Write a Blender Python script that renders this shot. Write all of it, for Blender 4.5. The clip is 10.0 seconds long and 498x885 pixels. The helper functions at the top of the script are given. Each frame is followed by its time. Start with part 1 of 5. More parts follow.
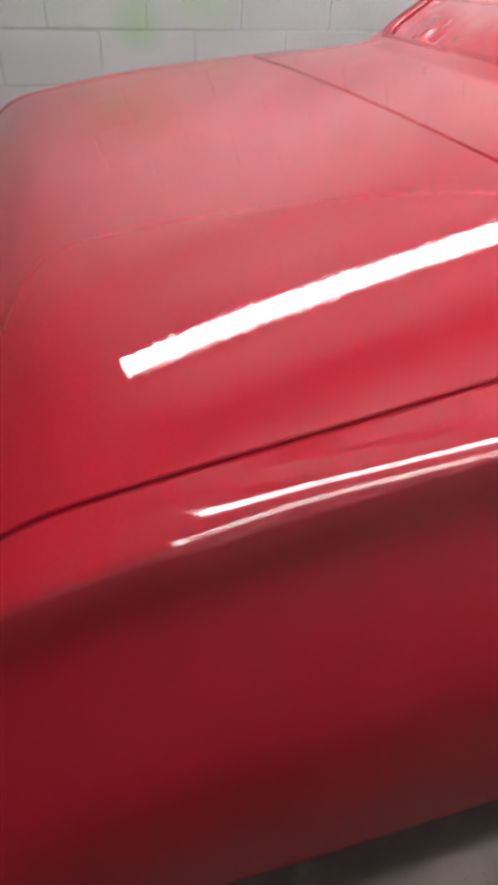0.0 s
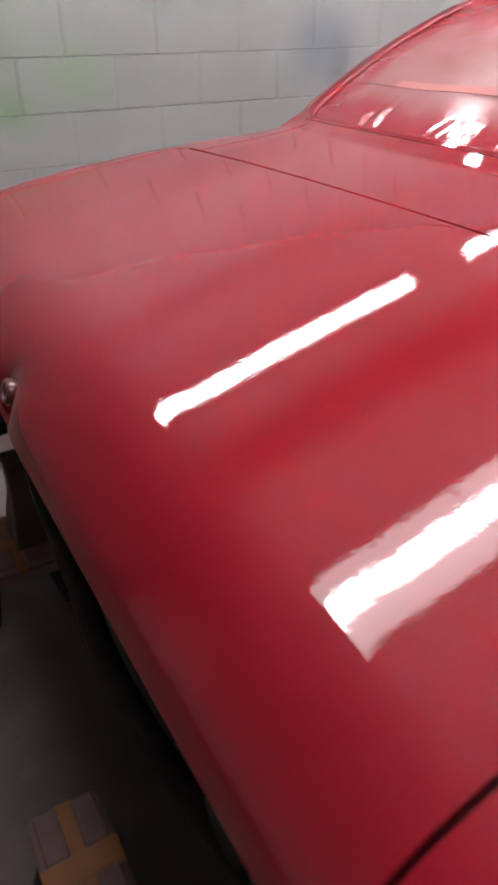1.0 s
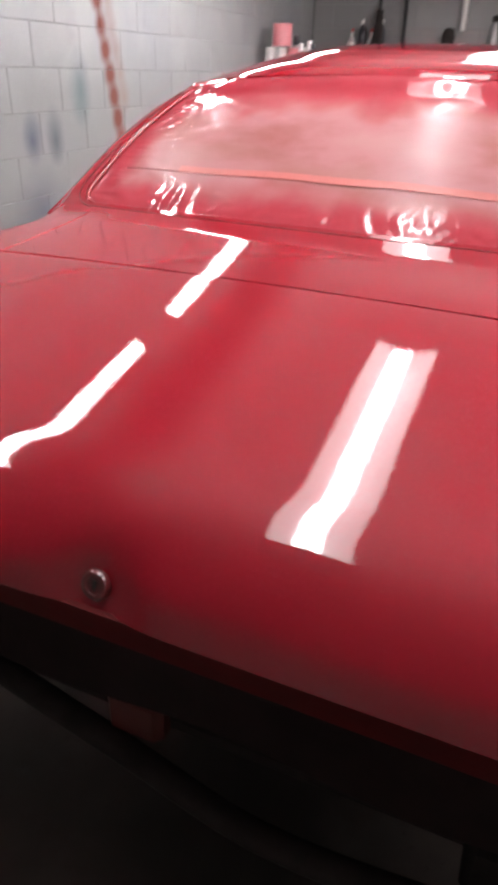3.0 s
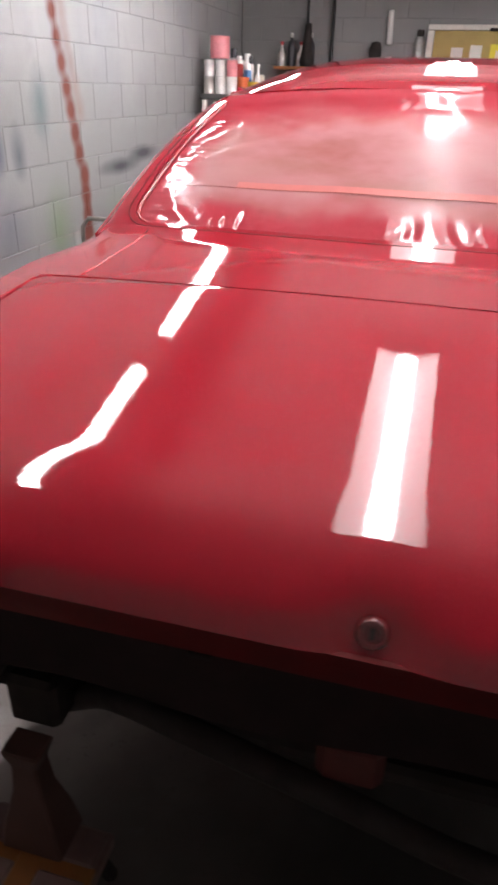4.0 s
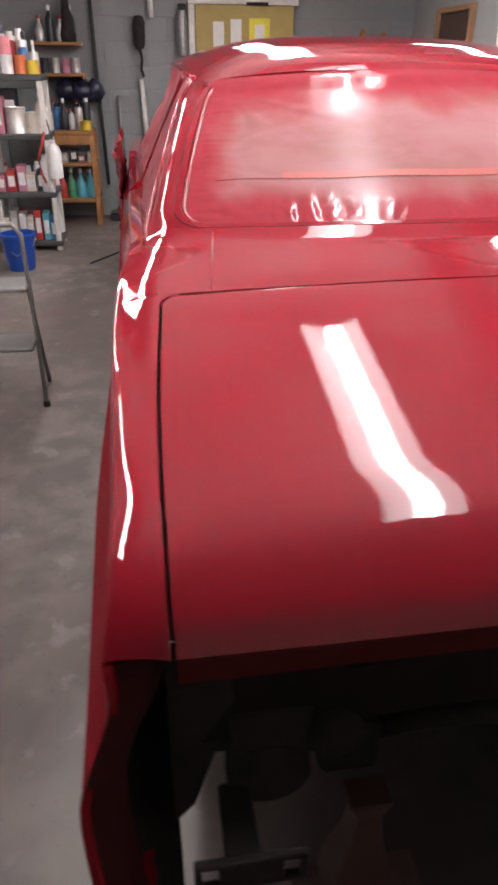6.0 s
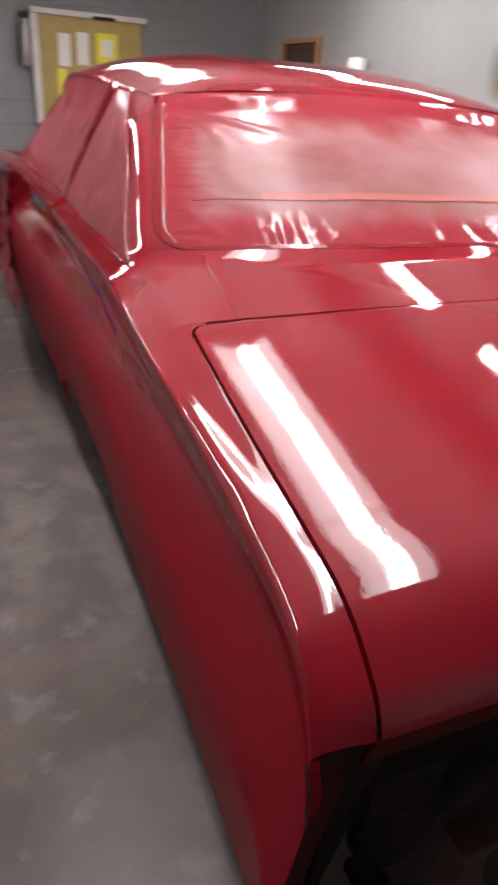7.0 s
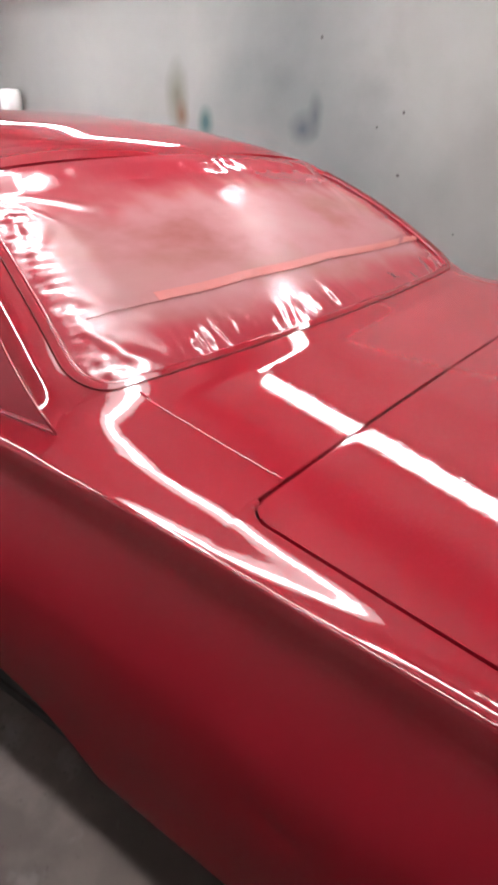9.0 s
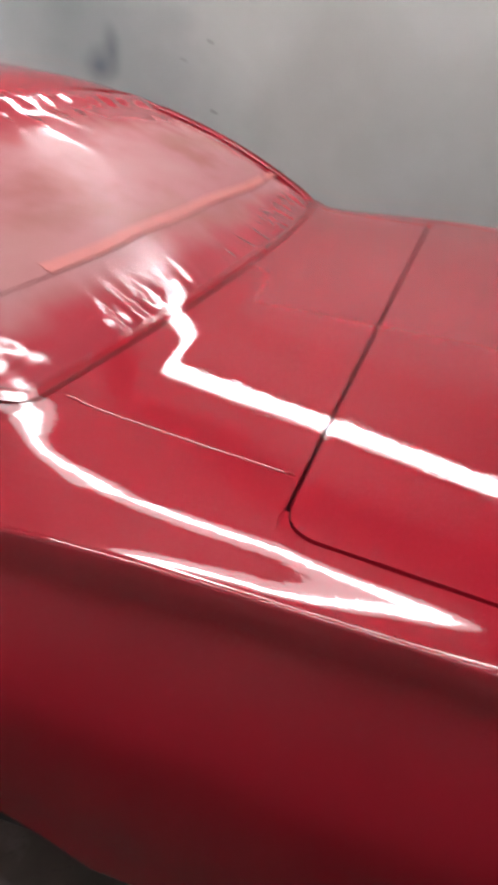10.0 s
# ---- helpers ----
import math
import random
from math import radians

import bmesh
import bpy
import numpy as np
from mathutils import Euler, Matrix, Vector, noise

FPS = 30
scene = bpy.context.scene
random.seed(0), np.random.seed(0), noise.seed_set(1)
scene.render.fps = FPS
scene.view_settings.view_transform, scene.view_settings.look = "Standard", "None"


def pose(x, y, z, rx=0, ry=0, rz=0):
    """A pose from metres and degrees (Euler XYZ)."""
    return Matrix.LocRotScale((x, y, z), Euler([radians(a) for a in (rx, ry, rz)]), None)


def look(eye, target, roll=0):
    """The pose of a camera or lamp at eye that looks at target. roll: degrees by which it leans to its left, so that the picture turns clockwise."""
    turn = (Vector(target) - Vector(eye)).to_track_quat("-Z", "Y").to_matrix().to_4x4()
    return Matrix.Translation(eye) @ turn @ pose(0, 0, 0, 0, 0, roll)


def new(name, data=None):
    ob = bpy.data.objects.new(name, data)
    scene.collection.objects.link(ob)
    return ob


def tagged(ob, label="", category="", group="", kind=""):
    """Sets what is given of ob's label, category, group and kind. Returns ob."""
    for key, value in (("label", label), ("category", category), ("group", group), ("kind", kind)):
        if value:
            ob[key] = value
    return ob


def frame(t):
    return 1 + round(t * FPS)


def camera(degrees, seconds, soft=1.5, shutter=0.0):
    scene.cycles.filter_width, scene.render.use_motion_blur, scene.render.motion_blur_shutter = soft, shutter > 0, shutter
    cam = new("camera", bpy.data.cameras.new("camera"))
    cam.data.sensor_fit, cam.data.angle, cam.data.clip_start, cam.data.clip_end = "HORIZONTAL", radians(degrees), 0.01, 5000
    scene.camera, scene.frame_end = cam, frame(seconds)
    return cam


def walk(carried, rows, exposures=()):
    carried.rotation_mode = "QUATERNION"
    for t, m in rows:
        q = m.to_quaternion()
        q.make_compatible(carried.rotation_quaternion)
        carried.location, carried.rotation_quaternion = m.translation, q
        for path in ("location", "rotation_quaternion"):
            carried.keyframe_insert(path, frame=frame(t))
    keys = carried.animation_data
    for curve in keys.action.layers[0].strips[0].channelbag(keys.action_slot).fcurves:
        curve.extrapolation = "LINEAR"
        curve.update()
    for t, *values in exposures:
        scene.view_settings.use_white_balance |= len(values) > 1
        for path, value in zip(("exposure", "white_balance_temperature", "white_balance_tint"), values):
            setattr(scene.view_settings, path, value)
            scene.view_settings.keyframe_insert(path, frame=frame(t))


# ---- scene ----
import functools

cam = camera(40.8, 10.0, soft=3.2, shutter=0.5)
PATH = [
    (0, (1.078, 0.596, 1.340), (-0.473, 1.053, 0.162), 1.89),
    (0.5, (1.012, 0.476, 1.387), (-0.528, 1.165, 0.314), 3.46),
    (1, (0.862, 0.347, 1.411), (-0.592, 1.199, 0.334), -0.28),
    (1.5, (0.784, 0.230, 1.425), (-0.466, 1.453, 0.454), 0.19),
    (2, (0.695, 0.089, 1.475), (-0.389, 1.427, 0.458), 1.23),
    (2.5, (0.536, 0.044, 1.463), (-0.375, 1.510, 0.452), -0.06),
    (3, (0.373, 0.007, 1.485), (-0.292, 1.624, 0.514), 1.79),
    (3.2, (0.297, -0.013, 1.484), (-0.294, 1.659, 0.560), 2.02),
    (4.3, (-0.107, -0.072, 1.480), (-0.451, 1.647, 0.517), 0.08),
    (4.5, (-0.181, -0.062, 1.486), (-0.444, 1.659, 0.503), -1.09),
    (5, (-0.356, -0.035, 1.491), (-0.457, 1.712, 0.524), 2.77),
    (5.5, (-0.577, -0.061, 1.496), (-0.364, 1.679, 0.532), 1.72),
    (5.7, (-0.650, -0.066, 1.496), (-0.417, 1.657, 0.510), 1.15),
    (6.8, (-0.989, 0.099, 1.473), (-0.436, 1.771, 0.526), 1.67),
    (7, (-1.051, 0.126, 1.472), (-0.319, 1.742, 0.548), 4.35),
    (7.5, (-1.185, 0.216, 1.474), (-0.143, 1.613, 0.493), 2.33),
    (8, (-1.247, 0.324, 1.497), (0.022, 1.572, 0.586), 4.39),
    (8.5, (-1.256, 0.487, 1.540), (0.060, 1.684, 0.625), -1.26),
    (9, (-1.261, 0.704, 1.540), (0.199, 1.776, 0.691), 1.28),
    (9.5, (-1.273, 0.871, 1.563), (0.276, 1.824, 0.731), 0.08),
    (10, (-1.197, 0.961, 1.500), (0.456, 1.542, 0.535), -1.38),
]
EXPOSURES = [(0.0, 0.80), (0.5, 0.68), (1.0, 0.31), (2.0, 0.35), (2.5, 0.46), (3.0, 0.48), (4.5, 0.52), (5.5, 0.53), (6.8, 0.31), (7.1, 0.31), (7.5, 0.46), (8.3, 0.51), (9.0, 0.35), (10.0, 0.21)]
walk(cam, [(t, look(eye, target, roll)) for t, eye, target, roll in PATH], EXPOSURES)

# ---- light ----
world = bpy.data.worlds.new("night_garage")
scene.world = world
world.use_nodes = True
world.node_tree.nodes["Background"].inputs["Color"].default_value = (0.02, 0.022, 0.026, 1)
world.node_tree.nodes["Background"].inputs["Strength"].default_value = 0.1
TUBE_POWER = 29.5
CEILING = 2.68
FLOOR = 0.19
WALL_LEFT, WALL_RIGHT, WALL_FAR, WALL_BACK = -1.95, 1.80, 6.90, -2.20


# ---- materials ----
class Mat:
    """A node material with short ways to add nodes."""

    def __init__(self, name, color=(0.5, 0.5, 0.5), rough=0.5, metal=0.0, coat=0.0, coat_rough=0.03, spec=0.5):
        self.m = bpy.data.materials.new(name)
        self.m.use_nodes = True
        self.t = self.m.node_tree
        self.b = self.t.nodes["Principled BSDF"]
        self.b.inputs["Base Color"].default_value = (*color, 1)
        self.b.inputs["Roughness"].default_value = rough
        self.b.inputs["Metallic"].default_value = metal
        self.b.inputs["Coat Weight"].default_value = coat
        self.b.inputs["Coat Roughness"].default_value = coat_rough
        self.b.inputs["Specular IOR Level"].default_value = spec

    def node(self, kind, **settings):
        n = self.t.nodes.new(kind)
        for key, value in settings.items():
            n.inputs[key].default_value = value
        return n

    def link(self, a, b):
        self.t.links.new(a, b)

    def where(self, local=False):
        return self.node("ShaderNodeTexCoord").outputs["Object"] if local else self.node("ShaderNodeNewGeometry").outputs["Position"]

    def noise(self, scale, detail=4.0, vec=None, stretch=None, rough=0.55):
        vec = vec or self.where()
        if stretch:
            mp = self.node("ShaderNodeMapping")
            mp.inputs["Scale"].default_value = stretch
            self.link(vec, mp.inputs["Vector"])
            vec = mp.outputs["Vector"]
        n = self.node("ShaderNodeTexNoise", Scale=scale, Detail=detail, Roughness=rough)
        self.link(vec, n.inputs["Vector"])
        return n.outputs["Fac"]

    def ramp(self, fac, stops):
        n = self.node("ShaderNodeValToRGB")
        e = n.color_ramp.elements
        while len(e) < len(stops):
            e.new(0.5)
        for el, (p, c) in zip(e, stops):
            el.position = p
            el.color = (*c, 1) if len(c) == 3 else c
        self.link(fac, n.inputs["Fac"])
        return n.outputs["Color"]

    def ease(self, fac):
        n = self.node("ShaderNodeMapRange")
        n.interpolation_type = "SMOOTHERSTEP"
        self.link(fac, n.inputs["Value"])
        return n.outputs["Result"]

    def math(self, op, a, b=None, c=None, clamp=False):
        n = self.node("ShaderNodeMath")
        n.operation = op
        n.use_clamp = clamp
        for k, v in enumerate((a, b, c)):
            if v is None:
                continue
            if isinstance(v, (int, float)):
                n.inputs[k].default_value = v
            else:
                self.link(v, n.inputs[k])
        return n.outputs[0]

    def mix(self, fac, a, b):
        n = self.node("ShaderNodeMix")
        n.data_type = "RGBA"
        for sock, v in ((n.inputs[0], fac), (n.inputs[6], a), (n.inputs[7], b)):
            if isinstance(v, tuple):
                sock.default_value = (*v, 1)
            elif isinstance(v, (int, float)):
                sock.default_value = v
            else:
                self.link(v, sock)
        return n.outputs[2]

    def soft_patch(self, col, pos, wob, centre, size, tint, amount):
        """A soft uneven patch of colour round a place."""
        off = self.node("ShaderNodeVectorMath")
        off.operation = "SUBTRACT"
        self.link(pos, off.inputs[0])
        off.inputs[1].default_value = centre
        sc = self.node("ShaderNodeVectorMath")
        sc.operation = "DIVIDE"
        self.link(off.outputs[0], sc.inputs[0])
        sc.inputs[1].default_value = size
        ln = self.node("ShaderNodeVectorMath")
        ln.operation = "LENGTH"
        self.link(sc.outputs[0], ln.inputs[0])
        d = self.math("MULTIPLY_ADD", wob, 0.9, self.math("SUBTRACT", ln.outputs["Value"], 0.45))
        f = self.math("MULTIPLY", self.math("SUBTRACT", 1.0, d, clamp=True), amount, clamp=True)
        return self.mix(f, col, tint)

    def color(self, sock):
        self.link(sock, self.b.inputs["Base Color"])
        return self

    def rough(self, sock):
        self.link(sock, self.b.inputs["Roughness"])
        return self

    def bump(self, fac, strength=0.3, distance=0.002, into="Normal"):
        n = self.node("ShaderNodeBump", Strength=strength, Distance=distance)
        self.link(fac, n.inputs["Height"])
        self.link(n.outputs["Normal"], self.b.inputs[into])
        return self


def plain(name, color, rough=0.5, metal=0.0, vary=0.25, scale=30.0, bump=0.15, coat=0.0, spec=0.5):
    """A surface with grain at two scales."""
    k = Mat(name, color, rough, metal, coat, spec=spec)
    both = k.math("ADD", k.math("MULTIPLY", k.noise(scale), 0.6), k.math("MULTIPLY", k.noise(scale * 0.13, 3), 0.4))
    lo = tuple(c * (1 - vary) for c in color)
    hi = tuple(min(1.0, c * (1 + vary)) for c in color)
    k.color(k.ramp(both, [(0.3, lo), (0.7, hi)]))
    k.rough(k.math("MULTIPLY_ADD", both, 0.25, rough - 0.12, clamp=True))
    if bump:
        k.bump(k.noise(scale * 4), bump, 0.002)
    return k.m


PAINT_RED = (0.229, 0.0066, 0.0143)


def car_paint(name):
    """Fresh glossy red with a faint orange peel and sparse dust nibs."""
    k = Mat(name, PAINT_RED, 0.35, 0.0, 1.0, 0.02, 0.0)
    k.b.inputs["Coat IOR"].default_value = 1.70
    tone = k.ramp(k.noise(2.2, 2), [(0.3, (0.222, 0.0062, 0.0138)), (0.7, (0.236, 0.0070, 0.0148))])
    k.color(tone)
    peel = k.noise(170, 2)
    wave = k.noise(9, 2)
    h = k.math("ADD", k.math("MULTIPLY", peel, 0.12), k.math("MULTIPLY", wave, 0.35))
    v = k.node("ShaderNodeTexVoronoi", Scale=16.0)
    k.link(k.where(), v.inputs["Vector"])
    nib = k.math("MULTIPLY", k.math("LESS_THAN", v.outputs["Distance"], 0.022), k.math("GREATER_THAN", k.noise(3.0, 1), 0.56))
    h = k.math("ADD", h, k.math("MULTIPLY", nib, 0.5))
    n = k.node("ShaderNodeBump", Strength=0.35, Distance=0.0012)
    k.link(h, n.inputs["Height"])
    k.link(n.outputs["Normal"], k.b.inputs["Coat Normal"])
    # dry overspray dust dulls the lower flanks
    sep = k.node("ShaderNodeSeparateXYZ")
    k.link(k.where(), sep.inputs["Vector"])
    height = k.math("MULTIPLY_ADD", k.noise(7, 3), 0.05, sep.outputs["Z"])
    flank = k.ease(k.math("DIVIDE", k.math("SUBTRACT", k.math("ABSOLUTE", sep.outputs["X"]), 0.72), 0.075, clamp=True))
    dusty = k.math("MULTIPLY", k.ease(k.math("DIVIDE", k.math("SUBTRACT", 1.115, height), 0.14, clamp=True)), flank)
    gloss = k.math("MULTIPLY_ADD", k.noise(6, 3), 0.02, 0.006)
    k.link(k.math("MULTIPLY_ADD", dusty, 0.17, gloss), k.b.inputs["Coat Roughness"])
    k.link(k.math("MULTIPLY_ADD", dusty, -0.74, 1.0), k.b.inputs["Coat Weight"])
    return k.m


def film_paint(name, pale, inset=0.16, soft=0.10, dull=0.09):
    """Clear masking film: milky in the middle, covered by red overspray towards its taped edges."""
    k = Mat(name, pale, 0.3, 0.0, 1.0, 0.05)
    uv = k.node("ShaderNodeTexCoord").outputs["UV"]
    sep = k.node("ShaderNodeSeparateXYZ")
    k.link(uv, sep.inputs["Vector"])
    u, v = sep.outputs["X"], sep.outputs["Y"]
    du = k.math("MULTIPLY", k.math("MINIMUM", u, k.math("SUBTRACT", 1.0, u)), 2.4)
    dv = k.math("MINIMUM", k.math("MULTIPLY_ADD", v, 0.9, 0.01), k.math("MULTIPLY", k.math("SUBTRACT", 1.0, v), 0.62))
    edge = k.math("MINIMUM", du, dv)
    wob = k.math("ADD", k.math("MULTIPLY_ADD", k.noise(2.6, 2, uv, (2.2, 1.0, 1.0)), 0.30, -0.15), k.math("MULTIPLY_ADD", k.noise(7.0, 2, uv, (2.2, 0.7, 1.0)), 0.07, -0.035))
    edge = k.math("ADD", edge, wob)
    mask = k.ease(k.math("DIVIDE", k.math("SUBTRACT", edge, inset), soft, clamp=True))
    smear = k.ramp(k.noise(2.4, 4, uv, (1.6, 1.3, 1.0), 0.55), [(0.30, (pale[0] * 0.78, pale[1] * 0.60, pale[2] * 0.54)), (0.5, pale), (0.72, (min(1, pale[0] * 1.05), pale[1] * 1.22, pale[2] * 1.2))])
    olive = k.math("MULTIPLY", k.ramp(k.noise(1.7, 3, uv, (1.4, 1.6, 1.0)), [(0.48, (0, 0, 0)), (0.70, (1, 1, 1))]), 0.55)
    smear = k.mix(olive, smear, (pale[0] * 0.80, pale[1] * 0.95, pale[2] * 0.72))
    k.color(k.mix(mask, (0.252, 0.022, 0.032), smear))
    k.b.inputs["Specular IOR Level"].default_value = 0.0
    k.link(k.math("MULTIPLY_ADD", mask, 0.175, dull), k.b.inputs["Coat Roughness"])
    k.link(k.math("MULTIPLY_ADD", mask, -0.77, 1.0), k.b.inputs["Coat Weight"])
    k.bump(k.noise(24, 3, uv), 0.12, 0.003, "Coat Normal")
    return k.m


M_PAINT = car_paint("red_paint")
M_FILM = film_paint("rear_film", (0.270, 0.117, 0.118), 0.05, 0.20, 0.09)
M_SIDEFILM = film_paint("side_film", (0.26, 0.066, 0.074), 0.08, 0.20, 0.28)
M_SHEET = film_paint("misted_sheet", (0.22, 0.030, 0.038), 0.10, 0.12, 0.28)
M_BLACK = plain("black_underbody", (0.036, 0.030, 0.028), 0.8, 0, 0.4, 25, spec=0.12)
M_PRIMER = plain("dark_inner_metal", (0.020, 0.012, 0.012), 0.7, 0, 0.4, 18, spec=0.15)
# flange red darkened to paint in the shade under the lid
M_FLANGE = plain("shaded_red_flange", (0.115, 0.008, 0.009), 0.6, 0, 0.3, 20, spec=0.15)
# body red painted darker for the shade beside the tail opening
M_EDGE = plain("shaded_red_edge", (0.045, 0.006, 0.006), 0.6, 0, 0.3, 20, spec=0.15)
M_RUBBER = plain("black_rubber", (0.02, 0.02, 0.02), 0.65, 0, 0.3, 60)
M_TAPE = plain("salmon_tape", (0.310, 0.064, 0.052), 0.5, 0, 0.12, 40)
M_LOCK = plain("red_lock", (0.11, 0.008, 0.010), 0.35, 0.0, 0.2, 60, 0.1, 0.8)
M_STEEL = plain("grey_steel", (0.30, 0.29, 0.28), 0.45, 0.7, 0.3, 40)
M_WHITE = plain("white_enamel", (0.78, 0.77, 0.74), 0.35, 0, 0.06, 30)
M_SHELF = plain("dark_grey_shelf_board", (0.07, 0.068, 0.066), 0.6, 0, 0.3, 30)
M_POST = plain("cream_shelf_post", (0.68, 0.64, 0.58), 0.55, 0, 0.15, 30)
M_OAK = plain("honey_oak", (0.36, 0.16, 0.055), 0.5, 0, 0.3, 14)
M_BROWN = plain("dark_brown_door", (0.055, 0.030, 0.022), 0.5, 0, 0.25, 12)
M_FRAME = plain("oak_door_frame", (0.30, 0.15, 0.075), 0.5, 0, 0.25, 16)
M_BOARD = plain("ochre_board", (0.38, 0.27, 0.08), 0.6, 0, 0.15, 10)
M_PAPER = plain("white_paper", (0.75, 0.73, 0.68), 0.7, 0, 0.05, 30, 0)
M_YELLOW = plain("yellow_paper", (0.75, 0.66, 0.06), 0.65, 0, 0.08, 30, 0)
M_BLUE = plain("blue_plastic", (0.015, 0.07, 0.36), 0.35, 0, 0.15, 20)
M_ALU = plain("ladder_aluminium", (0.24, 0.23, 0.21), 0.4, 0.5, 0.2, 30)
M_ORANGE = plain("orange_paint", (0.28, 0.10, 0.018), 0.5, 0, 0.3, 14)
M_DUST = plain("dusty_pink_pad", (0.17, 0.105, 0.095), 0.8, 0, 0.3, 20)
M_RUST = plain("rust_brown_steel", (0.075, 0.034, 0.026), 0.65, 0, 0.4, 9)
M_CABLE = plain("black_cable", (0.03, 0.03, 0.03), 0.5, 0, 0.2, 40, 0)
M_CEIL = plain("ceiling_board", (0.52, 0.50, 0.50), 0.85, 0, 0.08, 3)
M_JOIST = plain("ceiling_joist", (0.52, 0.49, 0.48), 0.8, 0, 0.2, 6)
M_BACK = plain("grey_bounce_wall", (0.43, 0.415, 0.40), 0.7, 0, 0.3, 3)
M_MORTAR = plain("grey_mortar", (0.24, 0.238, 0.232), 0.9, 0, 0.2, 50)


def floor_material():
    k = Mat("stained_concrete", (0.2, 0.18, 0.17), 0.7)
    big = k.noise(1.3, 6)
    mid = k.noise(5.5, 5)
    fine = k.noise(26, 5)
    base = k.ramp(big, [(0.32, (0.115, 0.082, 0.066)), (0.5, (0.195, 0.153, 0.130)), (0.68, (0.275, 0.232, 0.205))])
    base = k.mix(k.ramp(mid, [(0.42, (0.75, 0.75, 0.75)), (0.60, (0, 0, 0))]), base, (0.125, 0.100, 0.086))
    pale = k.ramp(k.noise(9, 5), [(0.60, (0, 0, 0)), (0.68, (1, 1, 1))])
    col = k.mix(k.math("MULTIPLY", pale, 0.40), base, (0.34, 0.31, 0.295))
    pink = k.ramp(k.noise(3.1, 3), [(0.52, (0, 0, 0)), (0.75, (1, 1, 1))])
    col = k.mix(k.math("MULTIPLY", pink, 0.55), col, (0.20, 0.115, 0.110))
    speck = k.ramp(k.noise(55, 2), [(0.66, (0, 0, 0)), (0.72, (1, 1, 1))])
    col = k.mix(k.math("MULTIPLY", speck, 0.5), col, (0.09, 0.07, 0.06))
    col = k.mix(k.math("MULTIPLY", fine, 0.25), col, (0.14, 0.115, 0.105))
    # painted shade: dark patch on the floor under the tail
    col = k.soft_patch(col, k.where(), k.noise(2.4, 4), (0.10, 0.62, FLOOR), (0.85, 0.62, 1.0), (0.050, 0.042, 0.037), 1.3)
    # painted light: pale patch where lamplight falls beside the tail
    col = k.soft_patch(col, k.where(), k.noise(3.4, 4), (-0.88, 0.70, FLOOR), (0.30, 0.50, 1.0), (0.40, 0.355, 0.33), 0.65)
    k.color(col)
    k.rough(k.math("MULTIPLY_ADD", big, 0.3, 0.5))
    k.bump(fine, 0.2, 0.003)
    return k.m


def wall_material(name, base, smudges, grain=0.5, mottle=1.0):
    """Painted masonry with grime, clouds of old overspray and painted shade: (centre, radius, colour, strength)."""
    k = Mat(name, base, 0.7)
    pos = k.where()
    dirty = tuple(c * 0.72 for c in base)
    col = k.mix(k.ramp(k.noise(0.9, 5, pos), [(0.3, (0, 0, 0)), (0.75, (1, 1, 1))]), base, dirty)
    wob = k.noise(2.4, 4, pos)
    streak = k.ramp(k.noise(1.7, 5, pos, (1.0, 1.6, 0.5)), [(0.45, (0, 0, 0)), (0.72, (1, 1, 1))])
    col = k.mix(k.math("MULTIPLY", streak, 0.55 * mottle), col, tuple(c * v for c, v in zip(base, (0.66, 0.72, 0.82))))
    fleck = k.ramp(k.noise(7.0, 4, pos, (1.0, 1.0, 0.8)), [(0.58, (0, 0, 0)), (0.70, (1, 1, 1))])
    col = k.mix(k.math("MULTIPLY", fleck, 0.22 * mottle), col, tuple(c * 0.6 for c in base))
    for centre, size, tint, amount in smudges:
        col = k.soft_patch(col, pos, wob, centre, size, tint, amount)
    k.color(col)
    k.bump(k.noise(60, 6, pos), grain, 0.004)
    return k.m


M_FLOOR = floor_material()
RUST_LINE = [(0.45, 3.62), (0.55, 3.60), (1.00, 3.615), (1.15, 3.56), (1.45, 3.49), (1.70, 3.42), (2.05, 3.36)]
RUST_STRIPE = []
for k in range(15):
    z = 0.46 + 0.11 * k
    i = max(q for q in range(6) if RUST_LINE[q][0] <= z)
    (z0, y0), (z1, y1) = RUST_LINE[i], RUST_LINE[i + 1]
    y = y0 + (y1 - y0) * (z - z0) / (z1 - z0)
    RUST_STRIPE.append(((WALL_LEFT, y + 0.03, z), (0.5, 0.070, 0.090), (0.17, 0.045, 0.030), 1.6))
    if z > 1.3:
        RUST_STRIPE.append(((WALL_LEFT, y + 0.13, z), (0.5, 0.075, 0.11), (0.27, 0.15, 0.10), 0.6))
